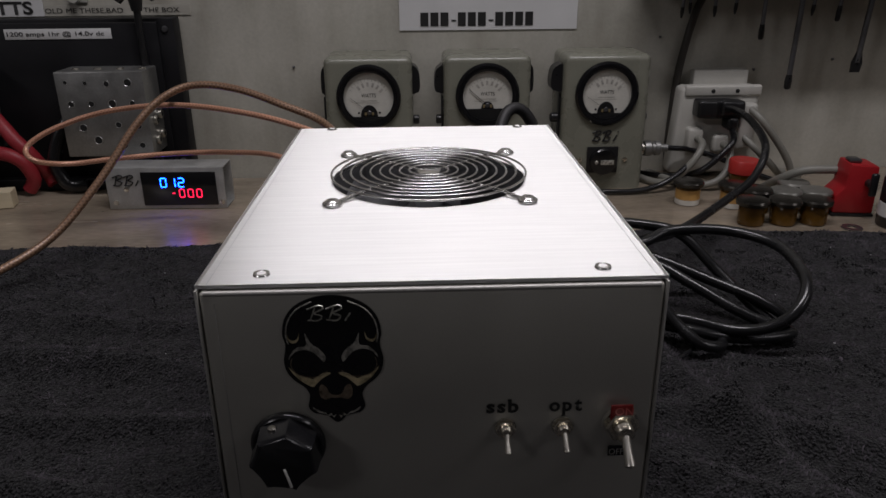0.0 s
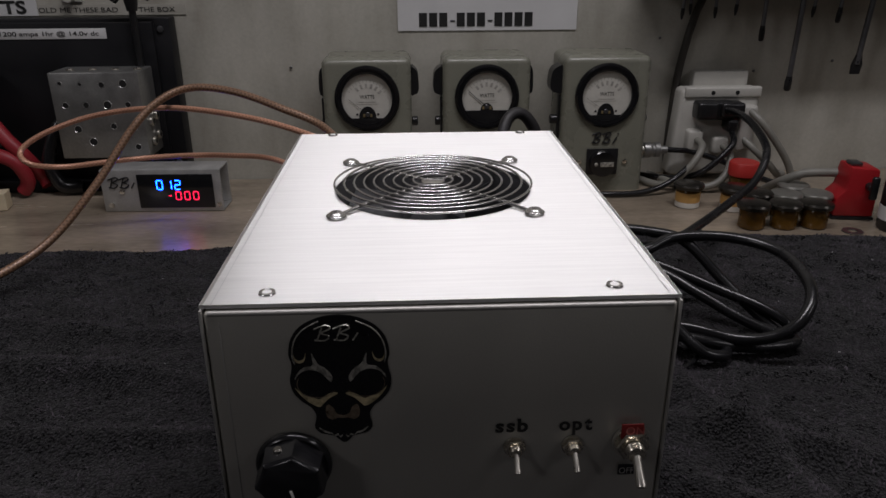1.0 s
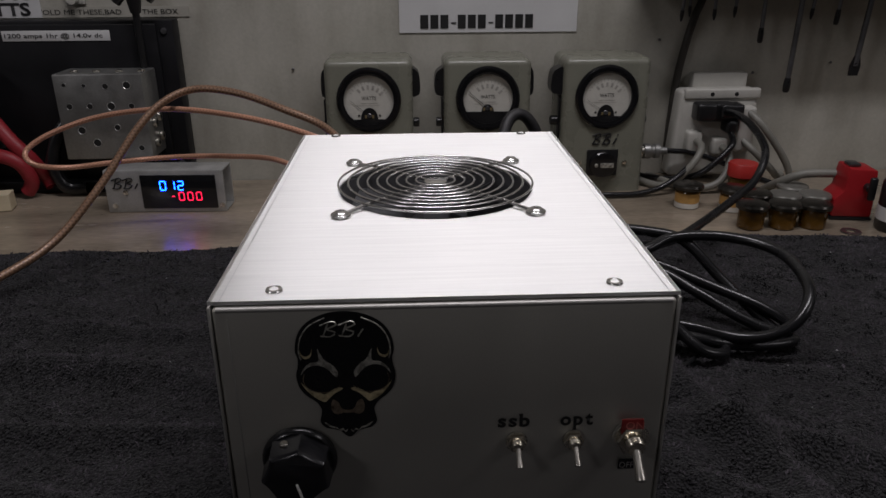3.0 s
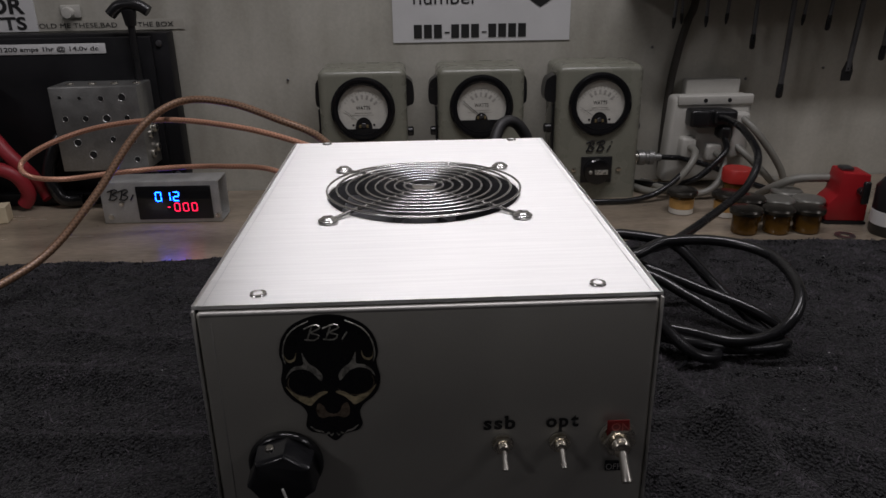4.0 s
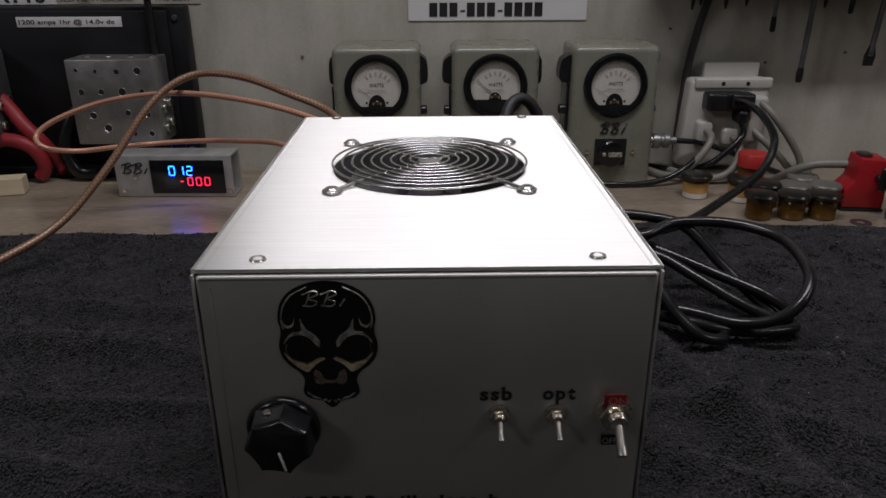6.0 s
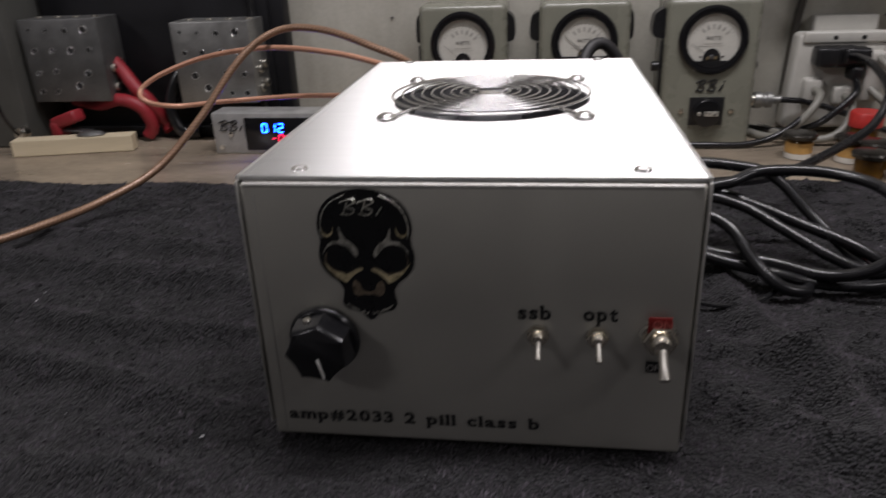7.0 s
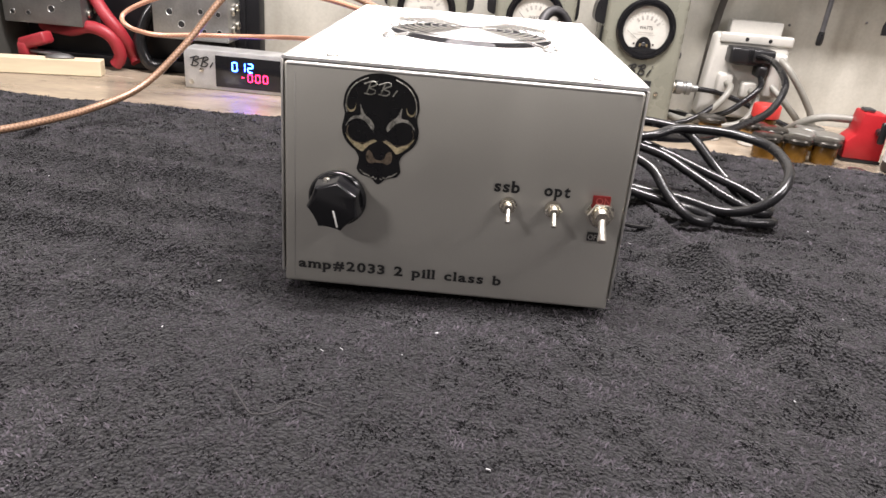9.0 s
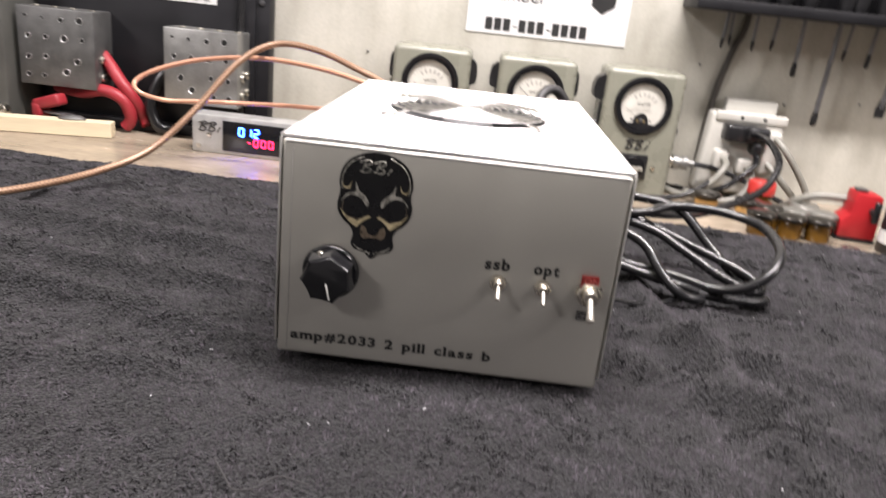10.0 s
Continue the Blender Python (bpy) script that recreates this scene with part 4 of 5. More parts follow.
def power_supply():
    ps = thing("power_supply", (0, 0, 0), "large black metal power supply against the wall", "power supply")
    part("case", block(-0.632, -0.300, 0.660, 0.686, BENCH_Z + 0.0005, 0.197, 0.002), BLACK_ENAMEL, ps)
    part("front_plate", block(-0.630, -0.318, 0.652, 0.6595, 0.000, 0.193, 0.0015), BLACK_ENAMEL, ps)
    part("base_rail", block(-0.632, -0.300, 0.640, 0.6515, BENCH_Z + 0.0005, 0.004, 0.0015), BLACK_ENAMEL, ps)
    for x, z in ((-0.311, 0.184), (-0.311, 0.020)):
        part("corner_screw", lathe([(0, 0), (0.0040, 0), (0.0034, 0.0018), (0, 0.0022)], (x, 0.6598, z), "y", 18), STEEL, ps)
    lab = part("rating_label", block(-0.4990, -0.3725, 0.6510, 0.6518, 0.1745, 0.1865, 0.0002), PAPER, ps, "white printed rating label")
    lettering("label_text", "1200 amps 1hr @ 14.0v dc", -0.4960, 0.6506, 0.1782, 0.0052, INK, lab, 0.1150, 0.012)


def holes(bm_parent, pts, y, name="hole"):
    for x, z, r in pts:
        ring = part(name, lathe([(r, -0.0002), (r * 1.12, 0.0003), (r * 1.2, -0.0002), (r, -0.0002)], (x, y, z), "y", 18), EDGE_ALU, bm_parent)
        # flat black disc in place of a bore: the hole's shade as colour
        part("hole_shade", rod((x, y, z), "y", r, -0.0006, 0.0002, 0.00005, 18), RECESS_SHADE, bm_parent)


def metal_block(x0, x1, z0, z1, y0, tilt, pattern, label, mat):
    ob = thing("terminal_block", ((x0 + x1) / 2, y0, z0), label, "terminal block", "blocks on the power supply", rz=tilt)
    w, hgt = (x1 - x0) / 2, z1 - z0
    part("body", block(-w, w, 0, 0.0505, 0, hgt, 0.0016), mat, ob)
    holes(ob, [(-w + u * 2 * w, v * hgt, r) for u, v, r in pattern], 0.0)
    for k, (yy, zz) in enumerate(((0.018, 0.040), (0.036, 0.044), (0.018, 0.016), (0.036, 0.020))):
        part("side_bolt", rod((w, yy, zz), "x", 0.0056, 0.0, 0.004, 0.0008), NICKEL, ob)
        part("side_bolt_socket", rod((w + 0.0038, yy, zz), "x", 0.0028, 0.0, 0.0004, 0.0001), RECESS_SHADE, ob)
    for k in range(4):
        part("top_bolt", rod((-w + 0.018 + 0.026 * k, 0.020, hgt), "z", 0.0045, -0.001, 0.0018, 0.0005), NICKEL, ob)


power_supply()
PATTERN = [(0.12, 0.88, 0.0020), (0.34, 0.87, 0.0020), (0.58, 0.86, 0.0030), (0.82, 0.87, 0.0040), (0.14, 0.63, 0.0032), (0.37, 0.63, 0.0032), (0.61, 0.63, 0.0042), (0.84, 0.63, 0.0030), (0.23, 0.35, 0.0040), (0.64, 0.38, 0.0032), (0.87, 0.36, 0.0032), (0.38, 0.20, 0.0042), (0.68, 0.13, 0.0028), (0.88, 0.13, 0.0032)]
metal_block(-0.4270, -0.3250, 0.042, 0.1425, 0.600, 0, PATTERN, "drilled silver aluminium terminal block on the power supply", BLOCK_ALU)
# same kind of block as above, with the shade over it put into its colour
metal_block(-0.6300, -0.5230, 0.046, 0.150, 0.600, 0, [(1 - u, v, r) if v < 0.5 else (u, v, r) for u, v, r in PATTERN], "drilled aluminium terminal block, coloured darker for shade, beside red cables", DULL_SHADED_ALU)


def red_cables():
    c = thing("battery_cable", (0, 0, 0), "thick red and black battery cables behind the bench clutter", "cable")
    part("red_lead", tube([(-0.545, 0.640, 0.105), (-0.520, 0.628, 0.085), (-0.497, 0.618, 0.060), (-0.482, 0.620, 0.040), (-0.476, 0.640, 0.010), (-0.470, 0.638, -0.002)], 0.0085, 14, 0.006), RED_RUBBER, c)
    part("red_lead", tube([(-0.600, 0.640, 0.040), (-0.555, 0.622, 0.038), (-0.520, 0.612, 0.046), (-0.492, 0.612, 0.036), (-0.485, 0.620, 0.010), (-0.494, 0.622, -0.004)], 0.0085, 14, 0.006), RED_RUBBER, c)
    part("black_lead", tube([(-0.430, 0.648, 0.090), (-0.450, 0.638, 0.065), (-0.460, 0.630, 0.030), (-0.448, 0.628, 0.000), (-0.425, 0.632, -0.003)], 0.0085, 14, 0.006), BLACK_RUBBER, c)


def red_clip():
    c = thing("battery_clip", (-0.583, 0.588, 0.0095), "red rubber-covered battery clip on a pine stick", "clip", rz=-12)
    bm = block(-0.018, 0.026, -0.010, 0.010, 0.006, 0.022, 0.004, 3)
    bmesh.ops.transform(bm, matrix=pose(0, 0, 0.002, 0, -18, 0), verts=bm.verts[:])
    part("grip", bm, RED_RUBBER, c)
    bm = block(-0.024, -0.008, -0.011, 0.011, -0.006, 0.014, 0.004, 3)
    part("grip", bm, RED_RUBBER, c)
    part("jaw", block(-0.008, 0.034, -0.006, 0.006, 0.0005, 0.004, 0.001), STEEL, c)


def pine_stick():
    s = tagged(finish("wooden_stick", block(-0.075, 0.075, -0.011, 0.011, 0.0, 0.0205, 0.001), PINE), "squared pale pine stick lying on the workbench", "stick")
    s.matrix_world = pose(-0.565, 0.565, BENCH_Z + 0.0005, 0, 0, 12)
    bm = lathe([(0, 0), (0.0175, 0), (0.0185, 0.0016), (0.0130, 0.0050), (0.0040, 0.0062), (0, 0.0062)], (0, 0, 0), "z", 28)
    bmesh.ops.transform(bm, matrix=Matrix.Diagonal((1, 0.5, 1, 1)), verts=bm.verts[:])
    tab = tagged(finish("metal_tab", bm, DULL_SHADED_ALU, smooth=True), "dull grey oval metal tab on the pine stick", "metal tab")
    tab.matrix_world = pose(-0.543, 0.5695, BENCH_Z + 0.0212, 0, 0, 12)


red_cables()
pine_stick()
red_clip()


def side_cabinet():
    c = thing("cabinet", (0, 0, 0), "plain grey metal equipment cabinet beside the power supply", "cabinet")
    part("case", block(-0.95, -0.640, 0.585, 0.687, BENCH_Z + 0.0005, 0.34, 0.003), CABINET_GREY, c)
    part("jack", rod((-0.646, 0.585, 0.010), "y", 0.008, 0.0, 0.012), NICKEL, c)
    part("lead", tube([(-0.646, 0.570, 0.010), (-0.640, 0.545, 0.040), (-0.648, 0.545, 0.085), (-0.670, 0.560, 0.110)], 0.0022, 8), BLACK_RUBBER, c)


side_cabinet()

# ---- volt and amp display ----


def digit(parent, x, z, hgt, which, mat, y):
    w, t = hgt * 0.60, hgt * 0.10
    seg = {"a": (0, hgt, 1), "g": (0, hgt / 2, 1), "d": (0, 0, 1), "f": (0, hgt * 0.75, 0), "e": (0, hgt * 0.25, 0), "b": (w, hgt * 0.75, 0), "c": (w, hgt * 0.25, 0)}
    on = {"0": "abcdef", "1": "bc", "2": "abged"}[which]
    bm = bmesh.new()
    for s in on:
        px, pz, flat = seg[s]
        if flat:
            block(x + t * 0.5, x + w - t * 0.5, y - 0.0003, y, z + pz - t / 2, z + pz + t / 2, 0, 1, bm)
        else:
            block(x + px - t / 2, x + px + t / 2, y - 0.0003, y, z + pz - hgt * 0.20, z + pz + hgt * 0.20, 0, 1, bm)
    part("digit", bm, mat, parent, smooth=False)


def display():
    d = thing("panel_meter", (-0.3025, 0.557, BENCH_Z), "aluminium channel with a lit blue and red digital meter", "meter", rz=-1.5)
    part("face", block(-0.0690, 0.0690, 0, 0.0020, 0.0005, 0.0505, 0.0006), CHANNEL_ALU, d)
    part("top_flange", block(-0.0690, 0.0690, 0.0021, 0.034, 0.0488, 0.0508, 0.0006), CHANNEL_ALU, d)
    part("bottom_flange", block(-0.0690, 0.0690, 0.0021, 0.034, 0.0005, 0.0022, 0.0006), CHANNEL_ALU, d)
    part("back", block(-0.0690, 0.0690, 0.0342, 0.036, 0.0005, 0.0508, 0.0006), CHANNEL_ALU, d)
    win = part("window", block(-0.0270, 0.0600, -0.0022, -0.0002, 0.0050, 0.0455, 0.0010), BLACK_GLOSS, d, "glossy black display window")
    for k, ch in enumerate("012"):
        digit(win, -0.0042 + 0.0103 * k, 0.0278, 0.0105, ch, BLUE_LED, -0.0024)
    for k, ch in enumerate("000"):
        digit(win, 0.0163 + 0.0101 * k, 0.0153, 0.0095, ch, RED_LED, -0.0024)
    part("minus_sign", block(0.0080, 0.0112, -0.0027, -0.0024, 0.0196, 0.0206, 0, 1), RED_LED, win, smooth=False)
    g = 1.3
    for bx, bw in ((-0.0590, 1), (-0.0465, 1), (-0.0345, 0)):
        part("badge_stroke", tube([(bx, -0.0006, 0.0290), (bx + 0.003 * g, -0.0006, 0.0290 + (0.0085 if bw else 0.0050) * g)], 0.0008, 6, 0.004), INK, d)
        if bw:
            part("badge_stroke", tube([(bx + u * g, -0.0006, 0.0290 + v * g) for u, v in ((-0.001, 0.0078), (0.006, 0.0100), (0.0078, 0.0080), (0.003, 0.0052), (0.0072, 0.0032), (0.004, 0.0002), (-0.001, 0.0008))], 0.0008, 6, 0.002), INK, d)
    for x, z in ((-0.0460, 0.0245), (-0.0605, 0.0085), (0.0645, 0.0085)):
        part("screw", lathe([(0, 0), (0.0032, 0), (0.0028, 0.0016), (0, 0.0020)], (x, -0.0001, z), "y", 16), NICKEL, d)


display()

# ---- coax leads ----
coax = thing("coaxial_cable", (0, 0, 0), "brown clear-jacketed braided coax arching over the bench", "cable", "coaxial cables")
part("jacket", tube([(-0.045, 0.3000, 0.085), (-0.060, 0.345, 0.100), (-0.092, 0.400, 0.120), (-0.133, 0.420, 0.134), (-0.178, 0.440, 0.146), (-0.220, 0.450, 0.149), (-0.248, 0.440, 0.140), (-0.271, 0.420, 0.118), (-0.300, 0.385, 0.073), (-0.332, 0.345, 0.034), (-0.364, 0.300, 0.018), (-0.390, 0.250, 0.0135), (-0.418, 0.203, 0.0125), (-0.470, 0.135, 0.0130), (-0.60, 0.04, 0.0135), (-0.75, -0.02, 0.0135)], 0.0036, 14, 0.004), COAX_BROWN, coax)
coax2 = thing("coaxial_cable", (0, 0, 0), "thin copper-pink braided coax looped beside the display", "cable", "coaxial cables")
part("jacket", tube([(-0.060, 0.3000, 0.095), (-0.075, 0.335, 0.115), (-0.104, 0.360, 0.124), (-0.165, 0.400, 0.131), (-0.247, 0.450, 0.130), (-0.327, 0.480, 0.118), (-0.381, 0.480, 0.101), (-0.405, 0.470, 0.085), (-0.394, 0.460, 0.074), (-0.371, 0.480, 0.065), (-0.328, 0.490, 0.067), (-0.272, 0.500, 0.069), (-0.204, 0.470, 0.077), (-0.137, 0.420, 0.083), (-0.080, 0.340, 0.070), (-0.070, 0.3000, 0.060)], 0.0027, 14, 0.004), COAX_COPPER, coax2)

# ---- power cord ----
cord = thing("extension_cable", (0, 0, 0), "coiled glossy black power cord on the towel", "cable")
part("lead", tube([
    (0.372, 0.640, 0.082), (0.384, 0.610, 0.085), (0.380, 0.550, 0.083), (0.366, 0.480, 0.071), (0.345, 0.450, 0.048), (0.311, 0.420, 0.037), (0.254, 0.360, 0.033), (0.207, 0.300, 0.042), (0.160, 0.262, 0.050),
    (0.128, 0.258, 0.046), (0.140, 0.250, 0.050), (0.167, 0.250, 0.054), (0.192, 0.260, 0.060), (0.234, 0.255, 0.061), (0.263, 0.230, 0.058), (0.266, 0.190, 0.049), (0.254, 0.170, 0.035), (0.237, 0.170, 0.021), (0.215, 0.180, 0.014), (0.185, 0.190, 0.018), (0.145, 0.205, 0.020), (0.114, 0.240, 0.022),
    (0.112, 0.275, 0.040), (0.140, 0.285, 0.058), (0.184, 0.270, 0.060), (0.204, 0.260, 0.054), (0.223, 0.240, 0.035), (0.239, 0.220, 0.020), (0.256, 0.200, 0.006), (0.264, 0.190, 0.005), (0.250, 0.184, 0.005), (0.222, 0.182, 0.006), (0.191, 0.182, 0.012), (0.150, 0.195, 0.018), (0.118, 0.220, 0.022),
    (0.112, 0.250, 0.030), (0.135, 0.255, 0.045), (0.174, 0.240, 0.041), (0.199, 0.220, 0.031), (0.226, 0.200, 0.019), (0.249, 0.190, 0.012), (0.262, 0.198, 0.013), (0.245, 0.212, 0.022), (0.215, 0.232, 0.030), (0.180, 0.252, 0.040), (0.150, 0.268, 0.046), (0.120, 0.262, 0.050),
    (0.116, 0.235, 0.050), (0.140, 0.215, 0.046), (0.160, 0.200, 0.038), (0.172, 0.182, 0.022), (0.188, 0.168, 0.010), (0.206, 0.174, 0.006), (0.200, 0.204, 0.005), (0.160, 0.235, 0.005), (0.116, 0.265, 0.008), (0.106, 0.300, 0.012), (0.080, 0.330, 0.030), (0.060, 0.315, 0.040), (0.060, 0.2975, 0.040)], 0.0042, 12, 0.004), BLACK_RUBBER, cord)
part("plug", block(0.352, 0.392, 0.628, 0.6475, 0.070, 0.094, 0.004, 3), BLACK_PLASTIC, cord)
twig = thing("thin_lead", (0, 0, 0), "thin black lead lying loose on the towel", "cable")
part("lead", tube([(0.190, 0.176, 0.006), (0.174, 0.162, 0.004), (0.158, 0.153, 0.004), (0.140, 0.153, 0.004), (0.122, 0.165, 0.004), (0.110, 0.200, 0.004)], 0.0017, 8), BLACK_RUBBER, twig)
hump = thing("thick_lead", (0, 0, 0), "thick black lead humped behind the amplifier", "cable")
part("lead", tube([(0.057, 0.2975, 0.095), (0.061, 0.320, 0.122), (0.068, 0.334, 0.139), (0.078, 0.340, 0.143), (0.088, 0.342, 0.135), (0.095, 0.342, 0.116), (0.097, 0.338, 0.060), (0.099, 0.342, 0.016), (0.111, 0.355, 0.005), (0.135, 0.375, 0.005)], 0.0050, 14), MATTE_RUBBER, hump)

# ---- outlet ----


def outlet():
    o = thing("wall_outlet", (0, 0, 0), "white multi-way wall outlet crowded with plugs", "outlet")
    part("wall_box", block(0.352, 0.424, 0.672, 0.6895, 0.060, 0.125, 0.003), WHITE_PLASTIC, o)
    bm = block(0.328, 0.430, 0.6425, 0.6715, -0.004, 0.108, 0.006, 3)
    for v in bm.verts:
        low = 1 - max(0.0, v.co.z) / 0.108
        v.co.x += (-0.007 if v.co.x < 0.379 else -0.004) * low
    part("adapter", bm, WHITE_PLASTIC, o)
    part("hood", block(0.332, 0.430, 0.640, 0.6495, 0.096, 0.110, 0.003, 3), WHITE_PLASTIC, o)
    for x in (0.367, 0.398):
        part("slot", rod((x, 0.640, 0.103), "y", 0.0026, -0.0005, 0.0004, 0.0001), RECESS_SHADE, o)
    for x0, x1, z0, z1, mat in ((0.344, 0.370, 0.072, 0.094, BLACK_PLASTIC), (0.374, 0.404, 0.075, 0.093, BLACK_PLASTIC), (0.384, 0.398, 0.056, 0.072, BLACK_PLASTIC), (0.338, 0.358, 0.030, 0.058, WHITE_PLASTIC), (0.372, 0.392, 0.026, 0.048, WHITE_PLASTIC), (0.402, 0.424, 0.030, 0.088, WHITE_PLASTIC)):
        y0 = 0.622 if mat is BLACK_PLASTIC else 0.630
        part("plug", block(x0, x1, y0, 0.6498, z0, z1, 0.004, 3), mat, o)


outlet()


def lead(name, pts, r, mat, label):
    c = thing(name, (0, 0, 0), label, "cable", "leads at the outlet")
    part("jacket", tube(pts, r, 12), mat, c)


B = BENCH_Z
lead("appliance_lead", [(0.350, 0.634, 0.046), (0.350, 0.612, 0.042), (0.338, 0.600, 0.026), (0.318, 0.600, 0.004), (0.298, 0.610, B + 0.006), (0.27, 0.66, B + 0.006)], 0.0045, GREY_CABLE, "pale grey appliance lead from the outlet to the bench")
lead("appliance_lead", [(0.384, 0.634, 0.038), (0.386, 0.610, 0.032), (0.378, 0.595, 0.012), (0.360, 0.590, B + 0.010), (0.330, 0.600, B + 0.006), (0.300, 0.660, B + 0.006)], 0.0045, GREY_CABLE, "pale grey appliance lead from the outlet to the bench")
lead("appliance_lead", [(0.414, 0.634, 0.082), (0.424, 0.618, 0.070), (0.444, 0.612, 0.045), (0.462, 0.612, 0.020), (0.474, 0.615, B + 0.010), (0.490, 0.63, B + 0.006)], 0.0045, GREY_CABLE, "pale grey appliance lead from the outlet to the bench")
lead("appliance_lead", [(0.410, 0.634, 0.046), (0.424, 0.620, 0.032), (0.446, 0.622, 0.012), (0.462, 0.63, B + 0.010), (0.478, 0.65, B + 0.006)], 0.0045, GREY_CABLE, "pale grey appliance lead from the outlet to the bench")
lead("appliance_lead", [(0.392, 0.628, 0.058), (0.386, 0.606, 0.046), (0.366, 0.600, 0.026), (0.345, 0.605, 0.008), (0.32, 0.63, B + 0.008), (0.28, 0.66, B + 0.006)], 0.0040, BLACK_RUBBER, "black appliance lead from the outlet to the bench")
lead("appliance_lead", [(0.310, 0.629, 0.034), (0.326, 0.629, 0.033), (0.345, 0.632, 0.030), (0.380, 0.625, 0.020), (0.42, 0.61, 0.004), (0.45, 0.60, B + 0.006)], 0.0036, BLACK_RUBBER, "black meter lead crossing below the outlet")
lead("appliance_lead", [(0.330, 0.600, 0.018), (0.310, 0.590, 0.006), (0.290, 0.585, -0.003), (0.262, 0.580, B + 0.0045), (0.230, 0.578, B + 0.0045), (0.19, 0.58, B + 0.0045)], 0.0036, BLACK_RUBBER, "black lead trailing along the bench")
lead("wall_cable", [(0.360, 0.683, 0.300), (0.357, 0.683, 0.223), (0.349, 0.683, 0.196), (0.341, 0.683, 0.161), (0.334, 0.683, 0.111), (0.330, 0.680, 0.028), (0.329, 0.670, B + 0.008)], 0.0050, DARK_CABLE, "dark brown cable hanging down the wall")

# ---- jars ----


def jar(x, y, dark, kind_of):
    g = 1.10
    j = thing("jar", (x, y, BENCH_Z), "small amber glass jar with a %s lid" % ("dark" if dark else "worn grey"), "jar", "small jars on the bench")
    part("glass", lathe([(r * g, h) for r, h in ((0, 0.0006), (0.0118, 0.0006), (0.0125, 0.0015), (0.0125, 0.019), (0.0110, 0.0215), (0, 0.0215))], (0, 0, 0), "z", 28), AMBER, j)
    if kind_of == "label":
        part("label", lathe([(r * g, h) for r, h in ((0.0127, 0.0070), (0.0129, 0.0072), (0.0129, 0.0185), (0.0127, 0.0187))], (0, 0, 0), "z", 28), AMBER_LABEL, j)
        part("base", lathe([(r * g, h) for r, h in ((0.0127, 0.0008), (0.0129, 0.0010), (0.0129, 0.0066), (0.0127, 0.0068))], (0, 0, 0), "z", 28), CLEAR, j)
    part("lid", lathe([(r * g, h) for r, h in ((0, 0.0217), (0.0140, 0.0217), (0.0158, 0.0228), (0.0162, 0.0262), (0.0150, 0.0282), (0.0120, 0.0290), (0, 0.0294))], (0, 0, 0), "z", 32), LID_DARK if dark else LID_GREY, j)


for x, y, dark, k in ((0.312, 0.543, True, "label"), (0.360, 0.528, True, "label"), (0.378, 0.506, True, "plain"), (0.356, 0.468, True, "plain"), (0.391, 0.467, True, "plain"), (0.4245, 0.466, True, "plain"), (0.407, 0.500, False, "plain"), (0.432, 0.532, False, "plain"), (0.441, 0.4985, False, "plain")):
    jar(x, y, dark, k)
bottle = thing("bottle", (0.392, 0.580, BENCH_Z), "small jar with a bright red cap behind the amber jars", "jar")
part("glass", lathe([(0, 0.0006), (0.0150, 0.0006), (0.0150, 0.024), (0.013, 0.026), (0, 0.026)], (0, 0, 0), "z", 28), AMBER, bottle)
part("cap", lathe([(0, 0.0262), (0.0172, 0.0262), (0.0176, 0.028), (0.0176, 0.041), (0.0165, 0.0425), (0, 0.0425)], (0, 0, 0), "z", 32), RED_CAP, bottle, "bright red screw cap")


def red_device():
    d = thing("bench_clamp", (0.480, 0.487, BENCH_Z), "red enamelled bench device with a black wing knob", "clamp", rz=-8)
    prof = [(-0.023, 0.004), (0.020, 0.004), (0.020, 0.030), (0.018, 0.058), (-0.011, 0.060), (-0.013, 0.048), (-0.014, 0.034), (-0.023, 0.024)]
    bm = plate(prof, 0.032, -0.004)
    bmesh.ops.bevel(bm, geom=bm.edges[:], offset=0.002, segments=2, profile=0.5, affect="EDGES")
    part("body", bm, RED_PAINT, d)
    part("base", block(-0.024, 0.021, -0.005, 0.033, 0.0005, 0.0038, 0.001), BLACK_PLASTIC, d)
    part("top_plate", block(-0.010, 0.002, 0.004, 0.020, 0.0602, 0.0635, 0.0008), STEEL, d)
    kn = part("knob", rod((0.009, -0.004, 0.040), "y", 0.0045, 0, 0.010, 0.001), BLACK_PLASTIC, d)
    part("wing", block(0.005, 0.013, -0.020, -0.0142, 0.028, 0.054, 0.0025, 3), BLACK_PLASTIC, kn)
    part("hose", tube([(-0.012, 0.03, 0.045), (-0.045, 0.035, 0.042), (-0.065, 0.045, 0.030), (-0.075, 0.07, 0.012)], 0.005, 12), GREY_CABLE, d)


red_device()
dark_bottle = thing("spray_bottle", (0.5125, 0.452, BENCH_Z), "tall black bottle with a white label band", "bottle")
part("body", lathe([(0, 0.0006), (0.022, 0.0006), (0.023, 0.002), (0.023, 0.052), (0.016, 0.062), (0.0145, 0.064), (0.0145, 0.098), (0, 0.100)], (0, 0, 0), "z", 32), BLACK_PLASTIC, dark_bottle)
part("label", lathe([(0.0232, 0.012), (0.0234, 0.0122), (0.0234, 0.027), (0.0232, 0.0272)], (0, 0, 0), "z", 32), PAPER, dark_bottle)
washer = tagged(finish("washer", lathe([(0.0050, 0), (0.0105, 0), (0.0105, 0.0012), (0.0050, 0.0012), (0.0050, 0)], (0, 0, 0), "z", 28), STEEL), "flat steel washer lying on the workbench", "washer")
washer.matrix_world = pose(0.458, 0.447, BENCH_Z + 0.0003)

# ---- tool rack ----


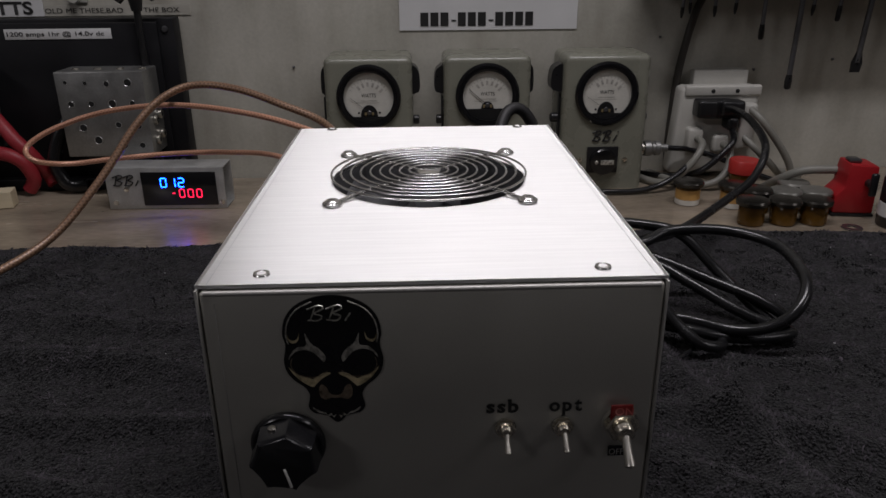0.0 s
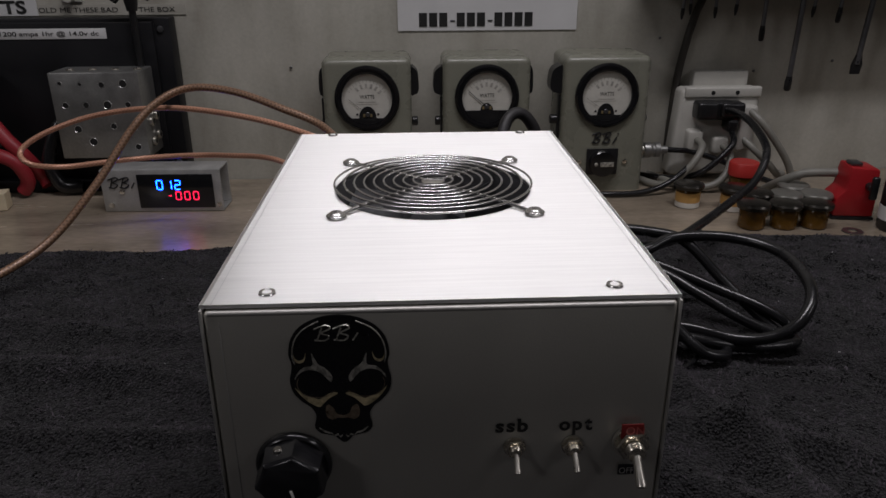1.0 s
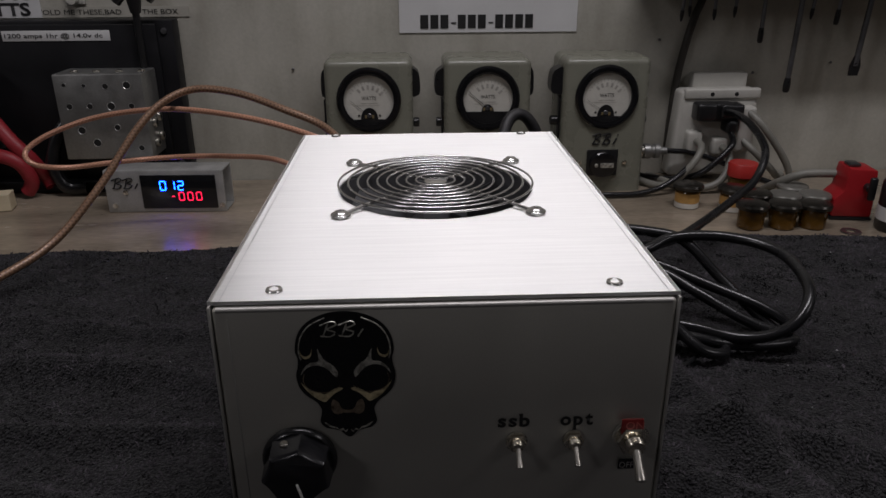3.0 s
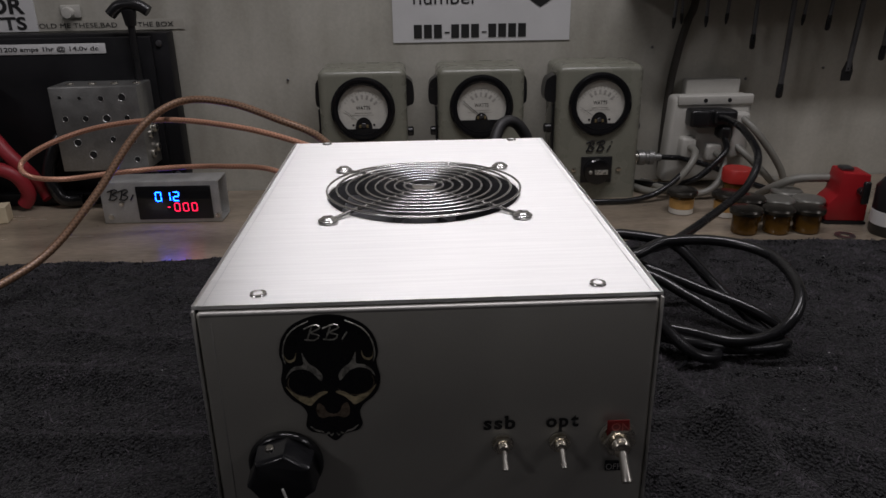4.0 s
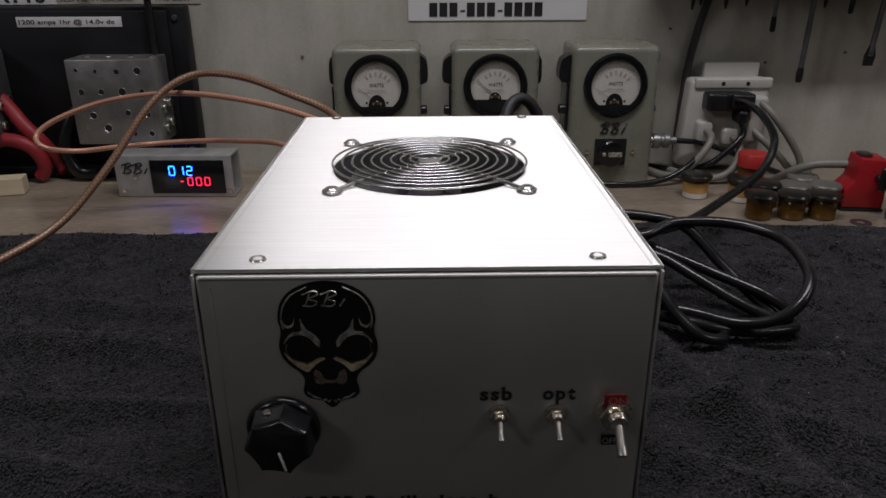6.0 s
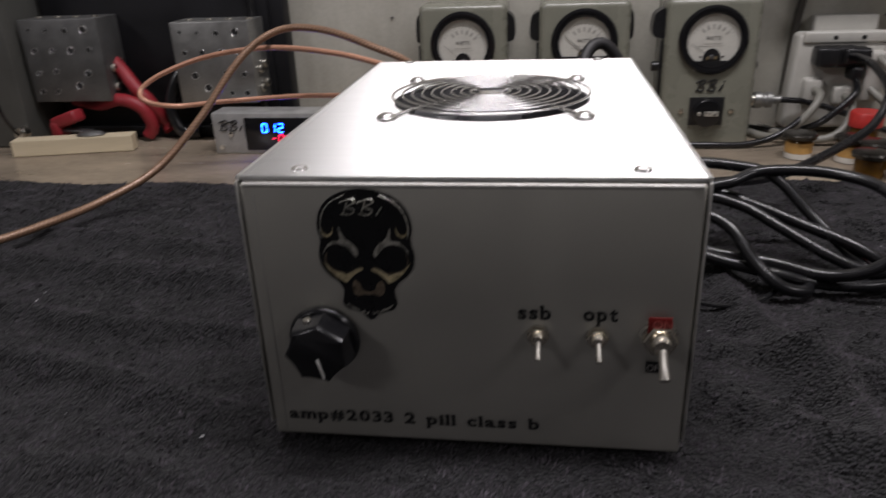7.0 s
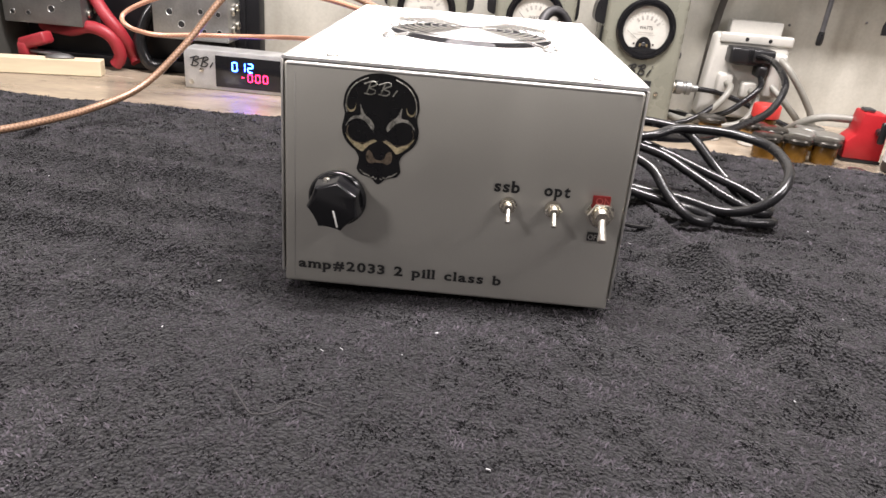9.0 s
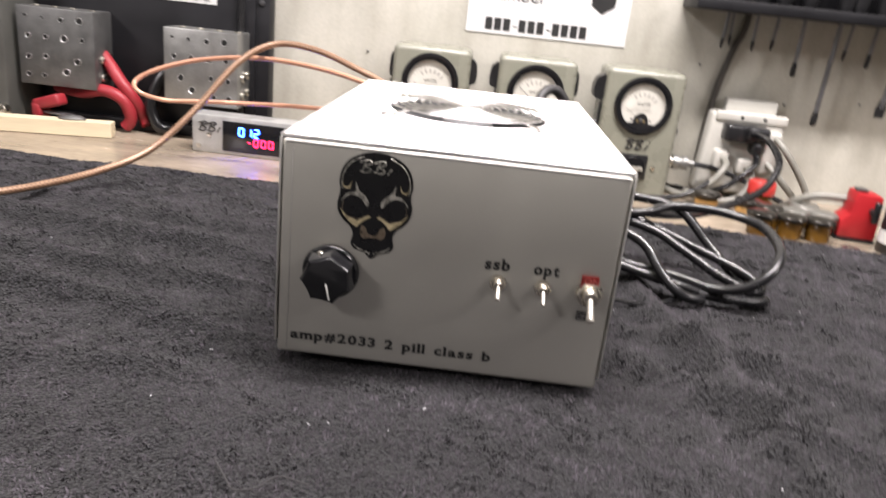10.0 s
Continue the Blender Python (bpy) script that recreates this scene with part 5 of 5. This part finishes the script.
def tool_rack():
    r = thing("tool_rack", (0, 0, 0), "dark wall rack with screwdrivers hanging through it", "tool rack")
    part("board", block(0.268, 0.86, 0.612, 0.689, 0.238, 0.252, 0.002), BLACK_ENAMEL, r)
    part("back_rail", block(0.268, 0.86, 0.680, 0.6895, 0.2525, 0.300, 0.002), BLACK_ENAMEL, r)


def screwdriver(x, z, lean, r, tip, label):
    """Shank hangs through the rack, close to the wall; its handle rests on top."""
    s = thing("screwdriver", (x, 0.655, z), label, "screwdriver", "screwdrivers in the rack")
    top = 0.2365 - z
    sh = lathe([(0, 0.012), (r, 0.012), (r, 0.05), (r, top + 0.015), (0, top + 0.015)], (0, 0, 0), "z", 14)
    if tip == 2:
        # ground flat blade
        blade = plate([(-r * 0.8, 0.026), (r * 0.8, 0.026), (r * 2.0, 0.012), (r * 1.7, 0.0), (-r * 1.7, 0.0), (-r * 2.0, 0.012)], r * 0.4, -r * 0.4)
    elif tip == 1:
        # dipped dark end, a little thicker than the shank
        blade = lathe([(0, 0.0), (r * 0.9, 0.0008), (r * 1.3, 0.003), (r * 1.35, 0.012), (r * 1.1, 0.019), (0, 0.0192)], (0, 0, 0), "z", 14)
    else:
        blade = lathe([(0, 0.0), (r * 0.5, 0.0004), (r * 1.15, 0.007), (r * 1.1, 0.0135), (0, 0.014)], (0, 0, 0), "z", 12)
    han = lathe([(0, top + 0.0155), (0.008, top + 0.016), (0.011, top + 0.024), (0.011, top + 0.080), (0.007, top + 0.090), (0, top + 0.091)], (0, 0, 0), "z", 12)
    for nm, bm, mat in (("shank", sh, STEEL), ("tip", blade, BLACK_PLASTIC), ("handle", han, BLACK_PLASTIC)):
        for v in bm.verts:
            v.co.x += lean * v.co.z
        part(nm, bm, mat, s)


tool_rack()
SLIM, LONG = "slim dark screwdriver hanging tip down in the rack", "long steel screwdriver with a dark dipped end in the rack"
for x, z, lean, r, tip in ((0.321, 0.190, 0.05, 0.0022, 0), (0.331, 0.195, -0.03, 0.0018, 0), (0.362, 0.191, 0.0, 0.0022, 0), (0.387, 0.194, 0.06, 0.0022, 0), (0.424, 0.163, 0.0, 0.0026, 1), (0.468, 0.101, 0.02, 0.0033, 1), (0.484, 0.191, 0.08, 0.0022, 0), (0.517, 0.184, 0.06, 0.0024, 1), (0.552, 0.122, 0.06, 0.0034, 2), (0.594, 0.146, 0.03, 0.0030, 1), (0.630, 0.177, 0.02, 0.0025, 0)):
    screwdriver(x, z, lean, r, tip, SLIM if r < 0.003 else "long flat-blade screwdriver hanging tip down in the rack" if tip == 2 else LONG)

# ---- papers and signs on the wall ----


def phone_sheet():
    s = thing("paper_sign", (0, 0, 0), "white paper sign with a printed line, taped to the wall", "sign")
    part("sheet", block(-0.0265, 0.1990, 0.6885, 0.6895, 0.1765, 0.340), PAPER, s, smooth=False)
    x = 0.0
    for n in (3, 3, 4):
        for k in range(n):
            part("print_bar", block(x, x + 0.0100, 0.6878, 0.6883, 0.1815, 0.1980), INK, s, smooth=False)
            x += 0.0127
        if n != 4:
            part("print_dash", block(x + 0.001, x + 0.0070, 0.6878, 0.6883, 0.1872, 0.1890), INK, s, smooth=False)
            x += 0.0092
    lettering("sign_text", "number", 0.0, 0.6878, 0.2225, 0.0165, INK, s, 0.0820)
    part("print_badge", plate([(0.1445, 0.2275), (0.1605, 0.2170), (0.1765, 0.2275), (0.1780, 0.2460), (0.1430, 0.2460)], 0.6883, 0.6878), INK, s, smooth=False)


def wall_sign():
    s = thing("wall_sign", (0, 0, 0), "white sign with bold black capital letters on the wall", "sign")
    part("sheet", block(-0.640, -0.4645, 0.6880, 0.6893, 0.1985, 0.300), PAPER, s, smooth=False)
    lettering("sign_text", "TOR", -0.5400, 0.6874, 0.2205, 0.0190, INK, s, 0.0640, 0.03)
    lettering("sign_text", "WATTS", -0.5700, 0.6874, 0.2015, 0.0150, INK, s, 0.0930, 0.03)
    t = thing("label_strip", (0, 0, 0), "pale printed label strip on the wall above the power supply", "label")
    part("strip", block(-0.4640, -0.2860, 0.6888, 0.6894, 0.1985, 0.2110), STRIP, t, smooth=False)
    lettering("strip_text", "TOLD ME THESE,BAD", -0.4700, 0.6882, 0.2020, 0.0060, INK, t, 0.1020)
    lettering("strip_text", "THE BOX", -0.3430, 0.6882, 0.2020, 0.0060, INK, t, 0.0440)


phone_sheet()
wall_sign()
knobby = thing("wall_hook", (-0.423, 0.6893, 0.220), "small white plastic hook screwed to the wall", "hook")
part("plate", block(-0.010, 0.014, -0.003, 0.0, -0.006, 0.009, 0.001), WHITE_PLASTIC, knobby)
part("button", lathe([(0, 0.003), (0.0070, 0.003), (0.0074, 0.006), (0.0060, 0.010), (0, 0.0105)], (0, 0, 0), "y", 24), WHITE_PLASTIC, knobby)
tee = thing("t_handle_tool", (-0.336, 0.646, 0.222), "dark T-handle tool standing before the power supply", "hand tool")
bm = tube([(-0.022, 0, -0.003), (-0.012, 0, 0.006), (0.0, 0, 0.008), (0.012, 0, 0.007), (0.023, 0, 0.000)], 0.0068, 14, 0.003)
part("handle", bm, BLACK_PLASTIC, tee)
part("collar", lathe([(0, -0.016), (0.0060, -0.016), (0.0090, 0.002), (0, 0.004)], (0, 0, 0), "z", 20), BLACK_PLASTIC, tee)
part("shaft", lathe([(0, -0.217), (0.0042, -0.217), (0.0042, -0.0155), (0, -0.0155)], (0, 0, 0), "z", 16), BLACK_PLASTIC, tee)

for x, z in ((-0.164, 0.133), (0.308, 0.165), (0.437, 0.122), (0.540, 0.134)):
    tagged(finish("wall_nail", rod((x, 0.6898, z), "y", 0.0017, 0.0, 0.0022, 0.0005, 12), STEEL, smooth=True), "small dark nail head in the wall", "nail", "nails in the wall")

thread = thing("loose_thread", (0, 0, 0), "loose grey thread lying on the towel", "thread")
part("strand", tube([(-0.094, -0.108, 0.0045), (-0.084, -0.121, 0.0042), (-0.078, -0.128, 0.0045), (-0.069, -0.125, 0.0048), (-0.062, -0.115, 0.0045), (-0.047, -0.118, 0.0042)], 0.0005, 8, 0.003), THREAD, thread)
